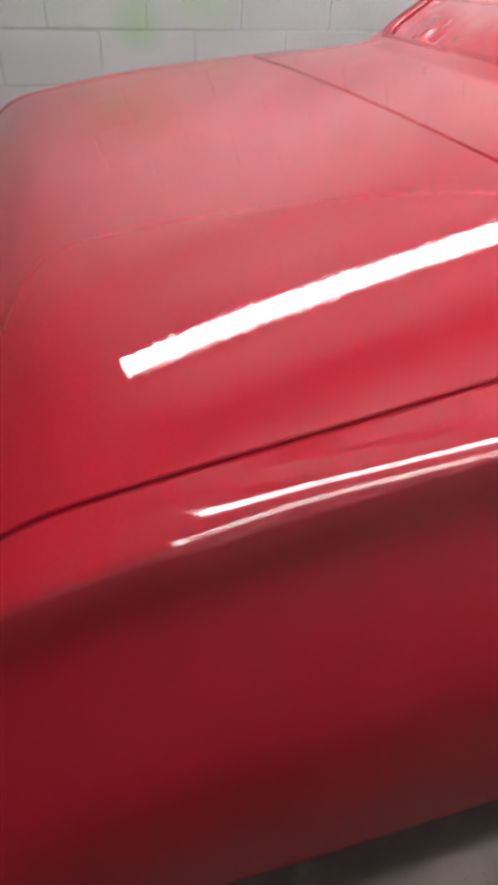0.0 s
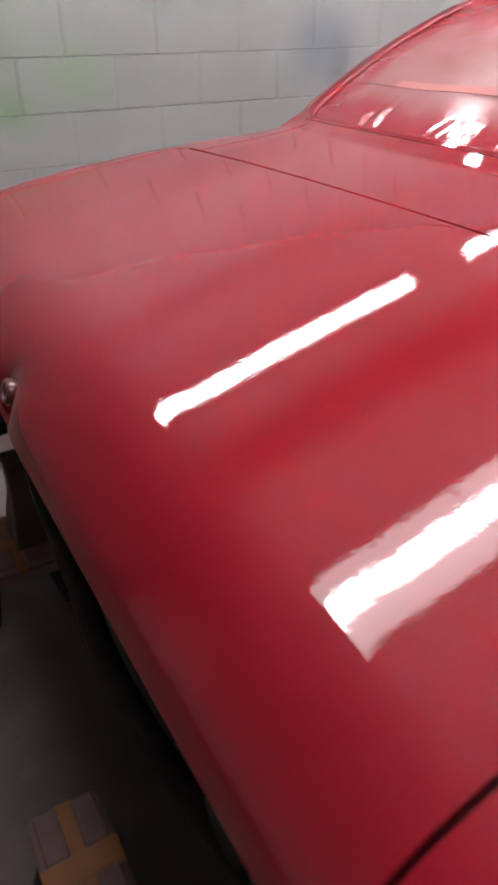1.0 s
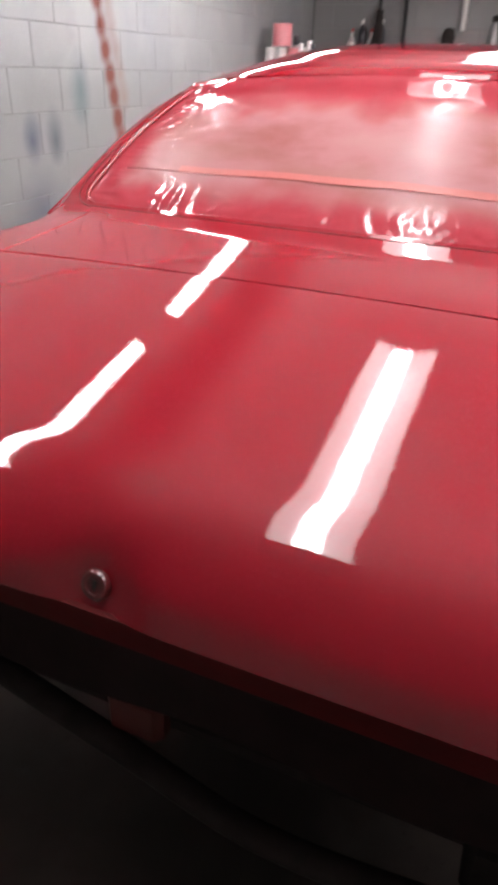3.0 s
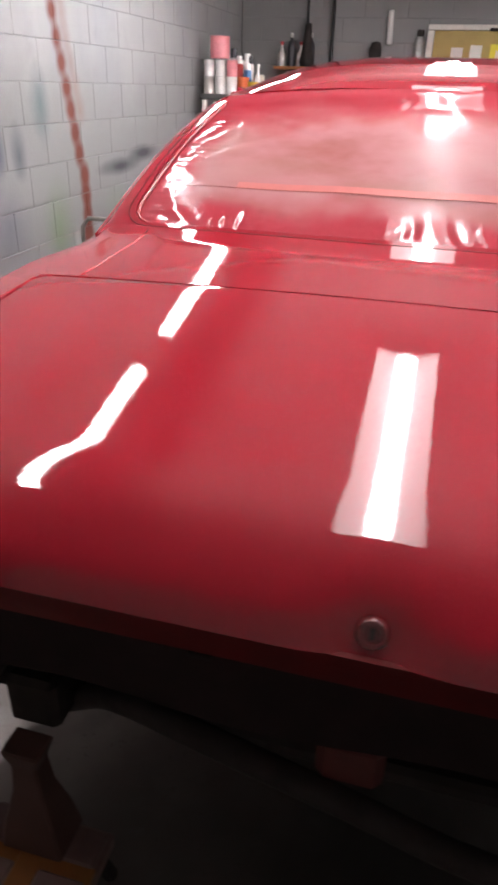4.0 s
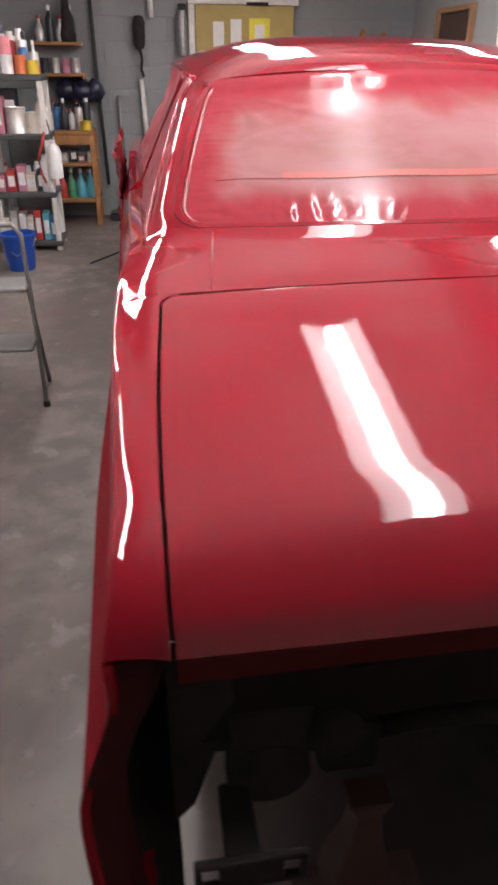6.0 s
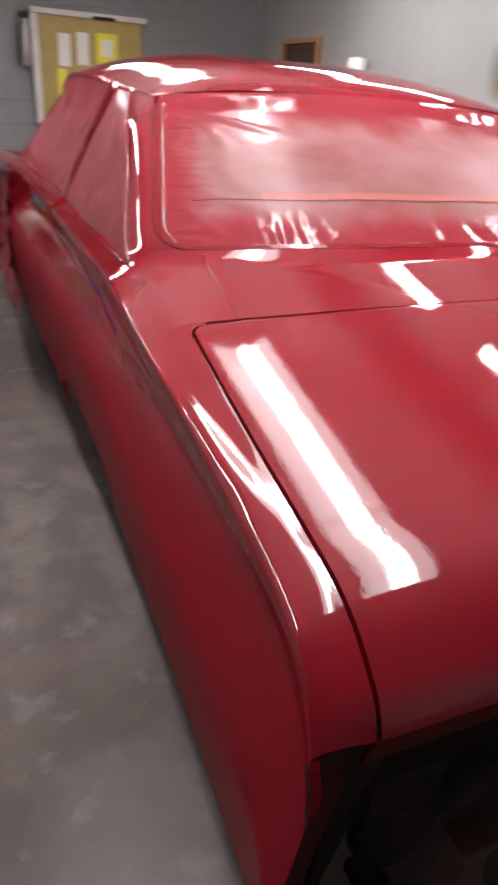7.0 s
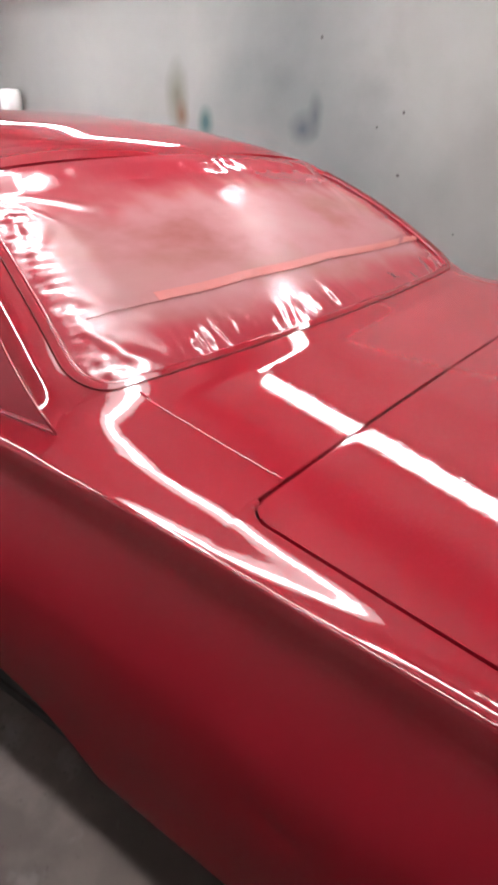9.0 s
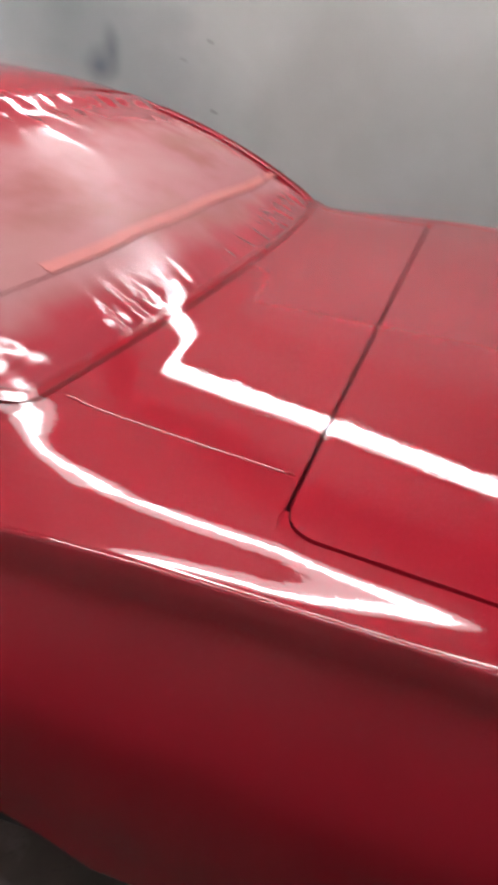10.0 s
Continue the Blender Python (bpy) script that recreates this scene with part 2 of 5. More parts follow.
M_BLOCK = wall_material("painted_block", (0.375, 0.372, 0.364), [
    # painted shade: broad low band, so the upper wall reads lamp-lit
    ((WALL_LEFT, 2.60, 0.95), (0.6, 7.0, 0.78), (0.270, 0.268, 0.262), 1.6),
    # broad patch that darkens the wall level with the trunk
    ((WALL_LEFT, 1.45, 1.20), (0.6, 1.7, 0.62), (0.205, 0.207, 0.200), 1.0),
    ((WALL_LEFT, 0.85, 1.34), (0.6, 0.45, 0.30), (0.185, 0.225, 0.16), 0.9),
    ((WALL_LEFT, 0.99, 1.11), (0.6, 0.14, 0.12), (0.15, 0.22, 0.12), 0.9),
    ((WALL_LEFT, 1.25, 1.22), (0.6, 0.16, 0.14), (0.19, 0.245, 0.15), 0.7),
    ((WALL_LEFT, 1.75, 1.55), (0.6, 0.45, 0.16), (0.16, 0.165, 0.17), 0.6),
    ((WALL_LEFT, 2.40, 1.28), (0.6, 0.26, 0.20), (0.15, 0.165, 0.195), 0.9),
    ((WALL_LEFT, 2.48, 1.20), (0.6, 0.10, 0.16), (0.12, 0.125, 0.14), 0.9),
    ((WALL_LEFT, 2.82, 1.16), (0.6, 0.08, 0.13), (0.10, 0.105, 0.145), 1.0),
    ((WALL_LEFT, 3.00, 1.15), (0.6, 0.08, 0.15), (0.10, 0.105, 0.125), 1.0),
    ((WALL_LEFT, 3.24, 1.37), (0.6, 0.10, 0.22), (0.14, 0.175, 0.18), 1.0),
    ((WALL_LEFT, 2.85, 0.85), (0.6, 0.22, 0.26), (0.14, 0.14, 0.175), 0.8),
    ((WALL_LEFT, 3.30, 0.75), (0.6, 0.18, 0.32), (0.18, 0.24, 0.14), 0.8),
    ((WALL_LEFT, 3.49, 0.60), (0.6, 0.035, 0.16), (0.38, 0.37, 0.34), 0.8),
    ((WALL_LEFT, 5.20, 0.92), (0.6, 0.22, 0.28), (0.19, 0.34, 0.06), 1.3),
    ((WALL_LEFT, 4.72, 0.78), (0.6, 0.26, 0.30), (0.12, 0.165, 0.215), 1.1),
    ((WALL_LEFT, 4.96, 0.57), (0.6, 0.17, 0.20), (0.27, 0.05, 0.08), 1.1),
    ((WALL_LEFT, 4.12, 1.01), (0.6, 0.34, 0.060), (0.06, 0.06, 0.07), 1.2),
    ((WALL_LEFT, 4.50, 1.06), (0.6, 0.30, 0.060), (0.06, 0.06, 0.07), 1.2),
    ((WALL_LEFT, 4.05, 0.72), (0.6, 0.22, 0.24), (0.22, 0.28, 0.19), 0.7),
] + RUST_STRIPE, 0.35)
M_FARBLOCK = wall_material("grey_block", (0.29, 0.285, 0.28), [], 0.35)
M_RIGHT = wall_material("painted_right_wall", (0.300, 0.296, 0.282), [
    # three broad soft patches darken the near and middle part
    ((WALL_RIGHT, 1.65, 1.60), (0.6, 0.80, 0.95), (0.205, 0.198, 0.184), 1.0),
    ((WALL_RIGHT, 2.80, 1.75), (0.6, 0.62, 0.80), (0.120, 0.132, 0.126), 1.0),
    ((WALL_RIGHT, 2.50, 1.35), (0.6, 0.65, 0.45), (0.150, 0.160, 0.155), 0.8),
    ((WALL_RIGHT, 3.49, 1.70), (0.6, 0.10, 0.20), (0.115, 0.105, 0.075), 1.0),
    ((WALL_RIGHT, 3.46, 1.60), (0.6, 0.06, 0.10), (0.14, 0.075, 0.042), 1.0),
    ((WALL_RIGHT, 3.29, 1.57), (0.6, 0.06, 0.09), (0.035, 0.085, 0.085), 1.1),
    ((WALL_RIGHT, 2.67, 1.54), (0.6, 0.10, 0.10), (0.058, 0.072, 0.080), 1.1),
    ((WALL_RIGHT, 2.60, 1.60), (0.6, 0.05, 0.12), (0.06, 0.075, 0.08), 0.9),
    ((WALL_RIGHT, 2.140, 1.618), (0.6, 0.0078, 0.0102), (0.04, 0.035, 0.03), 1.6),
    ((WALL_RIGHT, 2.138, 1.358), (0.6, 0.0108, 0.0084), (0.04, 0.035, 0.03), 1.6),
    ((WALL_RIGHT, 2.586, 1.927), (0.6, 0.0096, 0.0120), (0.05, 0.045, 0.04), 1.6),
    ((WALL_RIGHT, 2.266, 1.557), (0.6, 0.007, 0.007), (0.05, 0.045, 0.04), 1.6),
    ((WALL_RIGHT, 1.838, 1.126), (0.6, 0.007, 0.007), (0.05, 0.045, 0.04), 1.6),
], 0.12, 0.35)


def glow(name, color, power):
    m = bpy.data.materials.new(name)
    m.use_nodes = True
    b = m.node_tree.nodes["Principled BSDF"]
    b.inputs["Base Color"].default_value = (0.9, 0.9, 0.9, 1)
    b.inputs["Emission Color"].default_value = (*color, 1)
    b.inputs["Emission Strength"].default_value = power
    return m


# reflector wings glow by themselves in place of the tubes' reflected light
M_REFLECTOR_GLOW = glow("glowing_reflector", (1.0, 0.95, 0.95), 3.6)
M_REFLECTOR_GLOW.node_tree.nodes["Principled BSDF"].inputs["Base Color"].default_value = (0.04, 0.04, 0.04, 1)
M_TUBE = glow("fluorescent_tube", (0.98, 0.96, 1.0), TUBE_POWER)
M_TUBE_SLIM = glow("slim_fluorescent_tube", (0.98, 0.96, 1.0), TUBE_POWER * 1.45)


# ---- mesh helpers ----
def thing(name, label, category, group="", kind="", at=(0, 0, 0)):
    ob = new(name)
    ob.location = at
    return tagged(ob, label, category, group, kind)


def mesh_of(name, bm, material, smooth=False):
    me = bpy.data.meshes.new(name)
    bmesh.ops.recalc_face_normals(bm, faces=bm.faces)
    if smooth:
        for f in bm.faces:
            f.smooth = True
    bm.to_mesh(me)
    bm.free()
    me.materials.append(material)
    return me


def part(name, bm, material, parent=None, label="", smooth=False, thick=0.0, sharp=None):
    """Links a bmesh as one mesh object under its parent."""
    ob = new(name, mesh_of(name, bm, material, smooth))
    if parent:
        ob.parent = parent
    if label:
        ob["label"] = label
    if smooth and sharp:
        ob.data.set_sharp_from_angle(angle=radians(sharp))
    if thick:
        s = ob.modifiers.new("thickness", "SOLIDIFY")
        s.thickness, s.offset, s.use_even_offset = thick, -1, False
    return ob


def alone(name, bm, material, label, category, group="", kind="", smooth=False):
    return tagged(part(name, bm, material, None, "", smooth), label, category, group, kind)


def grid(rows, flip=False):
    """A sheet through rows of points, with its u and v."""
    bm = bmesh.new()
    uv = bm.loops.layers.uv.new("UVMap")
    nv, nu = len(rows), len(rows[0])
    vs = [[bm.verts.new(p) for p in r] for r in rows]
    for j in range(nv - 1):
        for i in range(nu - 1):
            ids = [(j, i), (j, i + 1), (j + 1, i + 1), (j + 1, i)]
            if flip:
                ids.reverse()
            f = bm.faces.new([vs[a][b] for a, b in ids])
            for lp, (a, b) in zip(f.loops, ids):
                lp[uv].uv = (b / (nu - 1), a / (nv - 1))
    return bm


def sheet(name, rows, material, parent, label="", thick=0.006, flip=False, up=None):
    """A smooth panel with thickness. up: a direction that its outside faces."""
    bm = grid(rows, flip)
    me = bpy.data.meshes.new(name)
    for f in bm.faces:
        f.smooth = True
    for e in bm.edges:
        if e.is_boundary:
            e.smooth = False
    bm.normal_update()
    if up is not None:
        total = sum((f.normal * f.calc_area() for f in bm.faces), Vector())
        if total.dot(Vector(up)) < 0:
            bmesh.ops.reverse_faces(bm, faces=bm.faces)
    bm.to_mesh(me)
    bm.free()
    me.materials.append(material)
    ob = new(name, me)
    ob.parent = parent
    if label:
        ob["label"] = label
    if thick:
        s = ob.modifiers.new("thickness", "SOLIDIFY")
        s.thickness, s.offset = thick, -1
    return ob


def box(x0, x1, y0, y1, z0, z1, bevel=0.004, bm=None):
    bm = bm or bmesh.new()
    made = bmesh.ops.create_cube(bm, size=1.0)["verts"]
    bmesh.ops.scale(bm, vec=(abs(x1 - x0), abs(y1 - y0), abs(z1 - z0)), verts=made)
    bmesh.ops.translate(bm, vec=((x0 + x1) / 2, (y0 + y1) / 2, (z0 + z1) / 2), verts=made)
    if bevel:
        edges = list({e for v in made for e in v.link_edges})
        bmesh.ops.bevel(bm, geom=edges, offset=bevel, segments=1, affect="EDGES")
    return bm


def turned(profile, n=20, at=(0, 0, 0), bm=None):
    """A body of revolution about z from (radius, height) pairs."""
    bm = bm or bmesh.new()
    rings = []
    for r, h in profile:
        if r < 1e-5:
            rings.append([bm.verts.new((at[0], at[1], at[2] + h))])
        else:
            rings.append([bm.verts.new((at[0] + r * math.cos(a), at[1] + r * math.sin(a), at[2] + h)) for a in (2 * math.pi * k / n for k in range(n))])
    for a, b in zip(rings, rings[1:]):
        for k in range(n):
            q = [a[k % len(a)], a[(k + 1) % len(a)], b[(k + 1) % len(b)], b[k % len(b)]]
            q = list(dict.fromkeys(q))
            if len(q) > 2:
                bm.faces.new(q)
    for ring in (rings[0], rings[-1]):
        if len(ring) > 2:
            bm.faces.new(ring)
    return bm


def tube(points, radius, n=8, bm=None, closed=False, flat=1.0):
    """A round bar along points."""
    bm = bm or bmesh.new()
    pts = [Vector(p) for p in points]
    rings = []
    last = None
    for k, p in enumerate(pts):
        a = pts[k - 1] if (k or closed) else p
        b = pts[(k + 1) % len(pts)] if (k < len(pts) - 1 or closed) else p
        d = (b - a).normalized()
        side = d.cross(Vector((0, 0, 1)))
        if side.length < 0.05:
            side = last or Vector((1, 0, 0))
        side = (side - d * side.dot(d)).normalized()
        last = side
        upv = side.cross(d)
        r = radius[k] if isinstance(radius, (list, tuple)) else radius
        rings.append([bm.verts.new(p + side * r * math.cos(2 * math.pi * i / n) + upv * r * flat * math.sin(2 * math.pi * i / n)) for i in range(n)])
    pairs = list(zip(rings, rings[1:])) + ([(rings[-1], rings[0])] if closed else [])
    for a, b in pairs:
        for i in range(n):
            bm.faces.new((a[i], a[(i + 1) % n], b[(i + 1) % n], b[i]))
    if not closed:
        bm.faces.new(rings[0])
        bm.faces.new(rings[-1])
    return bm


def smoothstep(a, b, v):
    t = min(1.0, max(0.0, (v - a) / (b - a)))
    return t * t * (3 - 2 * t)


def curve_through(table, y):
    """A smooth value at y from a table of (y, value, ...)."""
    ys = [r[0] for r in table]
    if y <= ys[0]:
        return table[0][1:]
    if y >= ys[-1]:
        return table[-1][1:]
    k = max(i for i in range(len(ys) - 1) if ys[i] <= y)
    out = []
    for c in range(1, len(table[0])):
        def slope(i):
            if i == 0:
                return (table[1][c] - table[0][c]) / (ys[1] - ys[0])
            if i == len(ys) - 1:
                return (table[-1][c] - table[-2][c]) / (ys[-1] - ys[-2])
            return (table[i + 1][c] - table[i - 1][c]) / (ys[i + 1] - ys[i - 1])
        h = ys[k + 1] - ys[k]
        t = (y - ys[k]) / h
        p0, p1, m0, m1 = table[k][c], table[k + 1][c], slope(k) * h, slope(k + 1) * h
        out.append((2 * t**3 - 3 * t * t + 1) * p0 + (t**3 - 2 * t * t + t) * m0 + (3 * t * t - 2 * t**3) * p1 + (t**3 - t * t) * m1)
    return tuple(out)


def steps(a, b, n):
    return [a + (b - a) * k / n for k in range(n + 1)]


# ---- room ----
def plane_wall(name, x0, x1, y0, y1, z0, z1, material, label):
    return alone(name, box(x0, x1, y0, y1, z0, z1, 0), material, label, "wall", kind="structure")


floor = alone("floor", box(-4, 4, -6, 9, FLOOR - 0.12, FLOOR, 0), M_FLOOR, "grey-brown stained concrete garage floor with pink overspray, shade and light painted by the tail", "floor", kind="structure")
ceiling_bm = box(WALL_LEFT - 0.2, WALL_RIGHT + 0.2, WALL_BACK - 0.2, WALL_FAR + 0.2, CEILING, CEILING + 0.1, 0)
alone("ceiling", ceiling_bm, M_CEIL, "dull grey-brown board ceiling", "ceiling", kind="structure")
wall_left = plane_wall("wall_left", WALL_LEFT - 0.2, WALL_LEFT - 0.006, WALL_BACK, WALL_FAR, 0, CEILING, M_MORTAR, "light grey painted concrete block wall with overspray clouds")
wall_far = plane_wall("wall_far", WALL_LEFT, WALL_RIGHT, WALL_FAR + 0.006, WALL_FAR + 0.2, 0, CEILING, M_MORTAR, "dim grey concrete block wall hung with tools")
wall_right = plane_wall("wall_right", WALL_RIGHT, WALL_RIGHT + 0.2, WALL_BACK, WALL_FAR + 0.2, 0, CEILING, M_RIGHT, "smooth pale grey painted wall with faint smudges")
# unseen end wall, its distance and tone chosen to brighten the tail
wall_back = plane_wall("wall_back", WALL_LEFT - 0.2, WALL_RIGHT + 0.2, WALL_BACK - 0.2, WALL_BACK, 0, CEILING, M_BACK, "plain grey unseen end wall that bounces light onto the tail")

# ---- the car ----
# Left-half tables; y runs from the tail to the nose. (y, half width, height)
LID_SIDE = [(0.452, 0.750, 0.955), (0.463, 0.7505, 0.985), (0.487, 0.751, 1.012), (0.520, 0.751, 1.037), (0.560, 0.751, 1.055), (0.620, 0.751, 1.069), (0.828, 0.746, 1.103), (1.100, 0.731, 1.142)]
FLANK = [(0.452, 0.822, 0.962), (0.470, 0.818, 0.992), (0.495, 0.814, 1.020), (0.530, 0.811, 1.044), (0.600, 0.809, 1.064), (0.808, 0.806, 1.098), (1.15, 0.797, 1.122), (1.5, 0.790, 1.139), (2.2, 0.795, 1.148), (3.4, 0.805, 1.13), (4.4, 0.80, 1.08), (5.2, 0.77, 1.02)]
CREASE = [(0.452, 0.822, 0.962), (0.470, 0.818, 0.990), (0.495, 0.8145, 1.017), (0.530, 0.8115, 1.040), (0.600, 0.809, 1.0590), (0.670, 0.8095, 1.0715), (0.770, 0.811, 1.0910), (0.860, 0.8125, 1.1055), (0.950, 0.8130, 1.1165), (1.05, 0.8125, 1.1275), (1.20, 0.8080, 1.1390), (1.30, 0.8020, 1.1395), (1.40, 0.7960, 1.1390), (1.5, 0.7915, 1.1395), (2.2, 0.795, 1.148), (3.4, 0.805, 1.13), (4.4, 0.80, 1.08), (5.2, 0.77, 1.02)]
# outward slope of the skin between the trunk gap and the crease, at six places across: (y, slopes)
RIM = [(0.45, 0.02, -0.04, -0.12, -0.24, -0.34, -0.48), (0.55, 0.06, 0.01, -0.09, -0.20, -0.30, -0.45), (0.62, 0.08, 0.04, -0.08, -0.19, -0.29, -0.45), (0.70, 0.03, 0.035, 0.075, -0.06, -0.445, -0.732), (0.78, 0.01, -0.06, 0.07, 0.075, -0.26, -0.436), (0.86, 0.01, -0.06, -0.02, 0.09, -0.13, -0.228), (0.95, -0.01, -0.085, -0.13, -0.03, 0.005, -0.012), (1.05, -0.07, -0.135, -0.20, -0.16, -0.09, 0.04), (1.20, -0.07, -0.14, -0.21, -0.18, -0.12, -0.02), (1.30, -0.07, -0.15, -0.24, -0.28, -0.29, -0.28), (1.42, -0.10, -0.25, -0.38, -0.44, -0.46, -0.45)]
RIM_AT = (0.0, 0.2, 0.45, 0.7, 0.85, 1.0)


car = thing("car", "glossy red two-door coupe body being repainted, windows masked with film", "car")

# trunk lid: top, rolled rear face and a turned-under lip
def lid_width(y):
    w = curve_through(LID_SIDE, max(0.452, y))[0] - 0.0035
    r = 0.035
    d = 1.098 - y
    if d < r:
        w -= r - math.sqrt(max(0.0, r * r - (r - max(0.0, d)) ** 2))
    return w


def lid_rows(n=120):
    ys = steps(0.452, 0.62, 26) + steps(0.62, 1.05, 14)[1:] + steps(1.05, 1.098, 10)[1:]
    out = []
    for y in ys:
        w = lid_width(y)
        z = curve_through(LID_SIDE, y)[1]
        rise = 0.004 + 0.011 * smoothstep(0.45, 0.60, y)
        out.append([(w * k, y - 0.004 * (1 - k * k), z + rise * (1 - k * k)) for k in (2 * i / n - 1 for i in range(n + 1))])
    # shallow dish pressed round the lock
    for row in out:
        for i, (x, y, z) in enumerate(row):
            dish = 0.020 * math.exp(-(((x - 0.004) / 0.050) ** 2) - ((z - 0.980) / 0.034) ** 2) if y < 0.53 else 0.0
            row[i] = (x, y + dish, z - 0.25 * dish)
    return out


lid = sheet("trunk_lid", lid_rows(), M_PAINT, car, "glossy red trunk lid with rolled rear edge", 0.012, up=(0, -0.3, 1))
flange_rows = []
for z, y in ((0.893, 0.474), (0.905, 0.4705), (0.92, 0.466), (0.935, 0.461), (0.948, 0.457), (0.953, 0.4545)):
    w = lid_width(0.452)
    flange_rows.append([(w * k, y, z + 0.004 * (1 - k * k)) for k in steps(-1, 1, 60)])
sheet("lid_flange", flange_rows, M_FLANGE, lid, "dark red flange under the lid, shade in its colour", 0.006, up=(0, -1, 0))
lock_bm = turned([(0.0, 0.009), (0.010, 0.009), (0.011, 0.0115), (0.0155, 0.0115), (0.0178, 0.008), (0.0178, -0.012)], 28)
lock = part("lock_cylinder", lock_bm, M_LOCK, lid, "round red-painted lock cylinder", True, sharp=40)
lock.matrix_basis = pose(0.004, 0.477, 0.980, 70, 0, 0)
part("key_slot", box(-0.002, 0.002, -0.006, 0.006, 0.0075, 0.0105, 0.0005), M_BLACK, lock)

# panel between the trunk and the rear window
WIN_B, WIN_T = 0.702, 0.580


def window_point(u, v, lift=0.0):
    """A place on the rear window, u across and v up."""
    k = 2 * u - 1
    f = 1 - k * k
    wb = Vector((k * WIN_B, 1.413 - 0.062 * f, 1.188 + 0.011 * f))
    wt = Vector((k * WIN_T, 1.862 - 0.020 * f, 1.452 + 0.030 * f))
    p = wb.lerp(wt, v)
    bow = math.sin(math.pi * v) * 0.022 + lift
    return p + Vector((k * 0.25, -0.5, 0.83)) * bow


@functools.lru_cache(maxsize=None)
def rim_profile(w0, z0, y):
    """Heights across the rim from the gap at w0 to the crease, summed from its slopes."""
    wk, zk = curve_through(CREASE, y)
    table = [(a, m) for a, m in zip(RIM_AT, curve_through(RIM, y))]
    n = 60
    run = (wk - w0) / n
    z = [z0]
    for k in range(n):
        z.append(z[-1] + curve_through(table, (k + 0.5) / n)[0] * run)
    miss = zk - z[-1]
    return [h + miss * k / n for k, h in enumerate(z)]


def rim_height(w, w0, z0, y):
    wk = curve_through(CREASE, y)[0]
    heights = rim_profile(w0, z0, y)
    f = min(59.999, max(0.0, (w - w0) / (wk - w0) * 60))
    k = int(f)
    return heights[k] + (heights[k + 1] - heights[k]) * (f - k)


def top_height(x, y):
    """The upper skin ahead of the trunk gap, rolling over to the crease at the sides."""
    x = abs(x)
    roll = 0.732 - 0.036 * smoothstep(1.16, 1.36, y)

    def flat(xx):
        f = 1 - (xx / 0.737) ** 2
        fw = 1 - min(1.0, (xx / WIN_B) ** 2)
        t = min(1.0, max(0.0, (min(y, 1.408) - 1.1032 + 0.004 * f) / (1.408 - 0.062 * fw - 1.1032 + 0.004 * f)))
        a, b = 1.1419 + 0.015 * f, 1.187 + 0.011 * fw
        run = (0.135 - 0.040 * smoothstep(0.55, 0.74, xx)) * (1.408 - 0.062 * fw - 1.1032)
        soft = 0.016
        facet = soft * math.log(1 + math.exp((t - 0.82) / soft))
        edge = smoothstep(0.48, 0.64, xx)
        return a + run * t + (b + 0.003 - a - run) * (facet / 0.18 * (1 - edge) + t**14 * edge)

    if x <= roll:
        return flat(x)
    return rim_height(x, roll, flat(roll), y)


def deck_rows(n=120):
    out = []
    for t in steps(0.0, 0.74, 14) + steps(0.74, 0.90, 16)[1:] + steps(0.90, 1.0, 5)[1:]:
        row = []
        for i in range(n + 1):
            k = 2 * i / n - 1
            x = k * 0.7385
            fw = 1 - min(1.0, (x / WIN_B) ** 2)
            y = 1.1032 - 0.004 * (1 - k * k)
            y += (1.408 - 0.062 * fw - y) * t
            row.append(Vector((x, y, top_height(x, y))))
        out.append(row)
    return out


deck = sheet("deck_panel", deck_rows(), M_PAINT, car, "", 0.012, up=(0, 0, 1))
for s in (-1, 1):
    line = []
    for t in steps(0.02, 0.98, 12):
        x = s * (0.643 - 0.030 * t)
        y = 1.1032 + (1.385 - 1.1032) * t
        line.append((x, y, top_height(x, y) + 0.0003))
    part("joint_bead", tube(line, 0.0022, 6, flat=0.35), M_PAINT, deck, "", True)

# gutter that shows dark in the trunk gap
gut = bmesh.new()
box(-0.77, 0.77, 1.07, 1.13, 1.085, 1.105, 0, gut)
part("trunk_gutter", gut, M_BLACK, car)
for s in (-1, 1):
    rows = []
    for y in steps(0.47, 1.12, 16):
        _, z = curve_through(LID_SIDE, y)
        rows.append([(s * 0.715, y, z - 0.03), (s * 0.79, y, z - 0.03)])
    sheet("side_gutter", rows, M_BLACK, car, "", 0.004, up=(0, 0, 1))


def side_section(y, door=False):
    """Points of the left side from the crease to the sill, as (half width, height)."""
    wk, zk = curve_through(CREASE, y)
    tail = smoothstep(0.95, 0.45, y)
    keep = 1.0 - 0.12 * tail
    wf, zf = curve_through(FLANK, y)
    pts = [(wk, zk - 0.004), (wk + 0.0010, zk - 0.012)]
    for d, out in ((0.035, -0.002), (0.060, -0.002), (0.090, 0.008), (0.135, 0.028), (0.170, 0.041), (0.200, 0.046), (0.250, 0.045), (0.320, 0.038), (0.390, 0.026), (0.460, 0.010)):
        b = smoothstep(0.0, 0.16, d)
        pts.append((wk + (wf - wk) * b + out * keep, zk + (zf - zk) * b - d))
    pts += [(wf - 0.008, 0.57), (wf - 0.050, 0.45)]
    return pts


def resample(pts, n):
    table = [(k, *p) for k, p in enumerate(pts)]
    return [curve_through(table, (len(pts) - 1) * i / n) for i in range(n + 1)]


ARCH_Y, ARCH_R = 1.78, 0.42


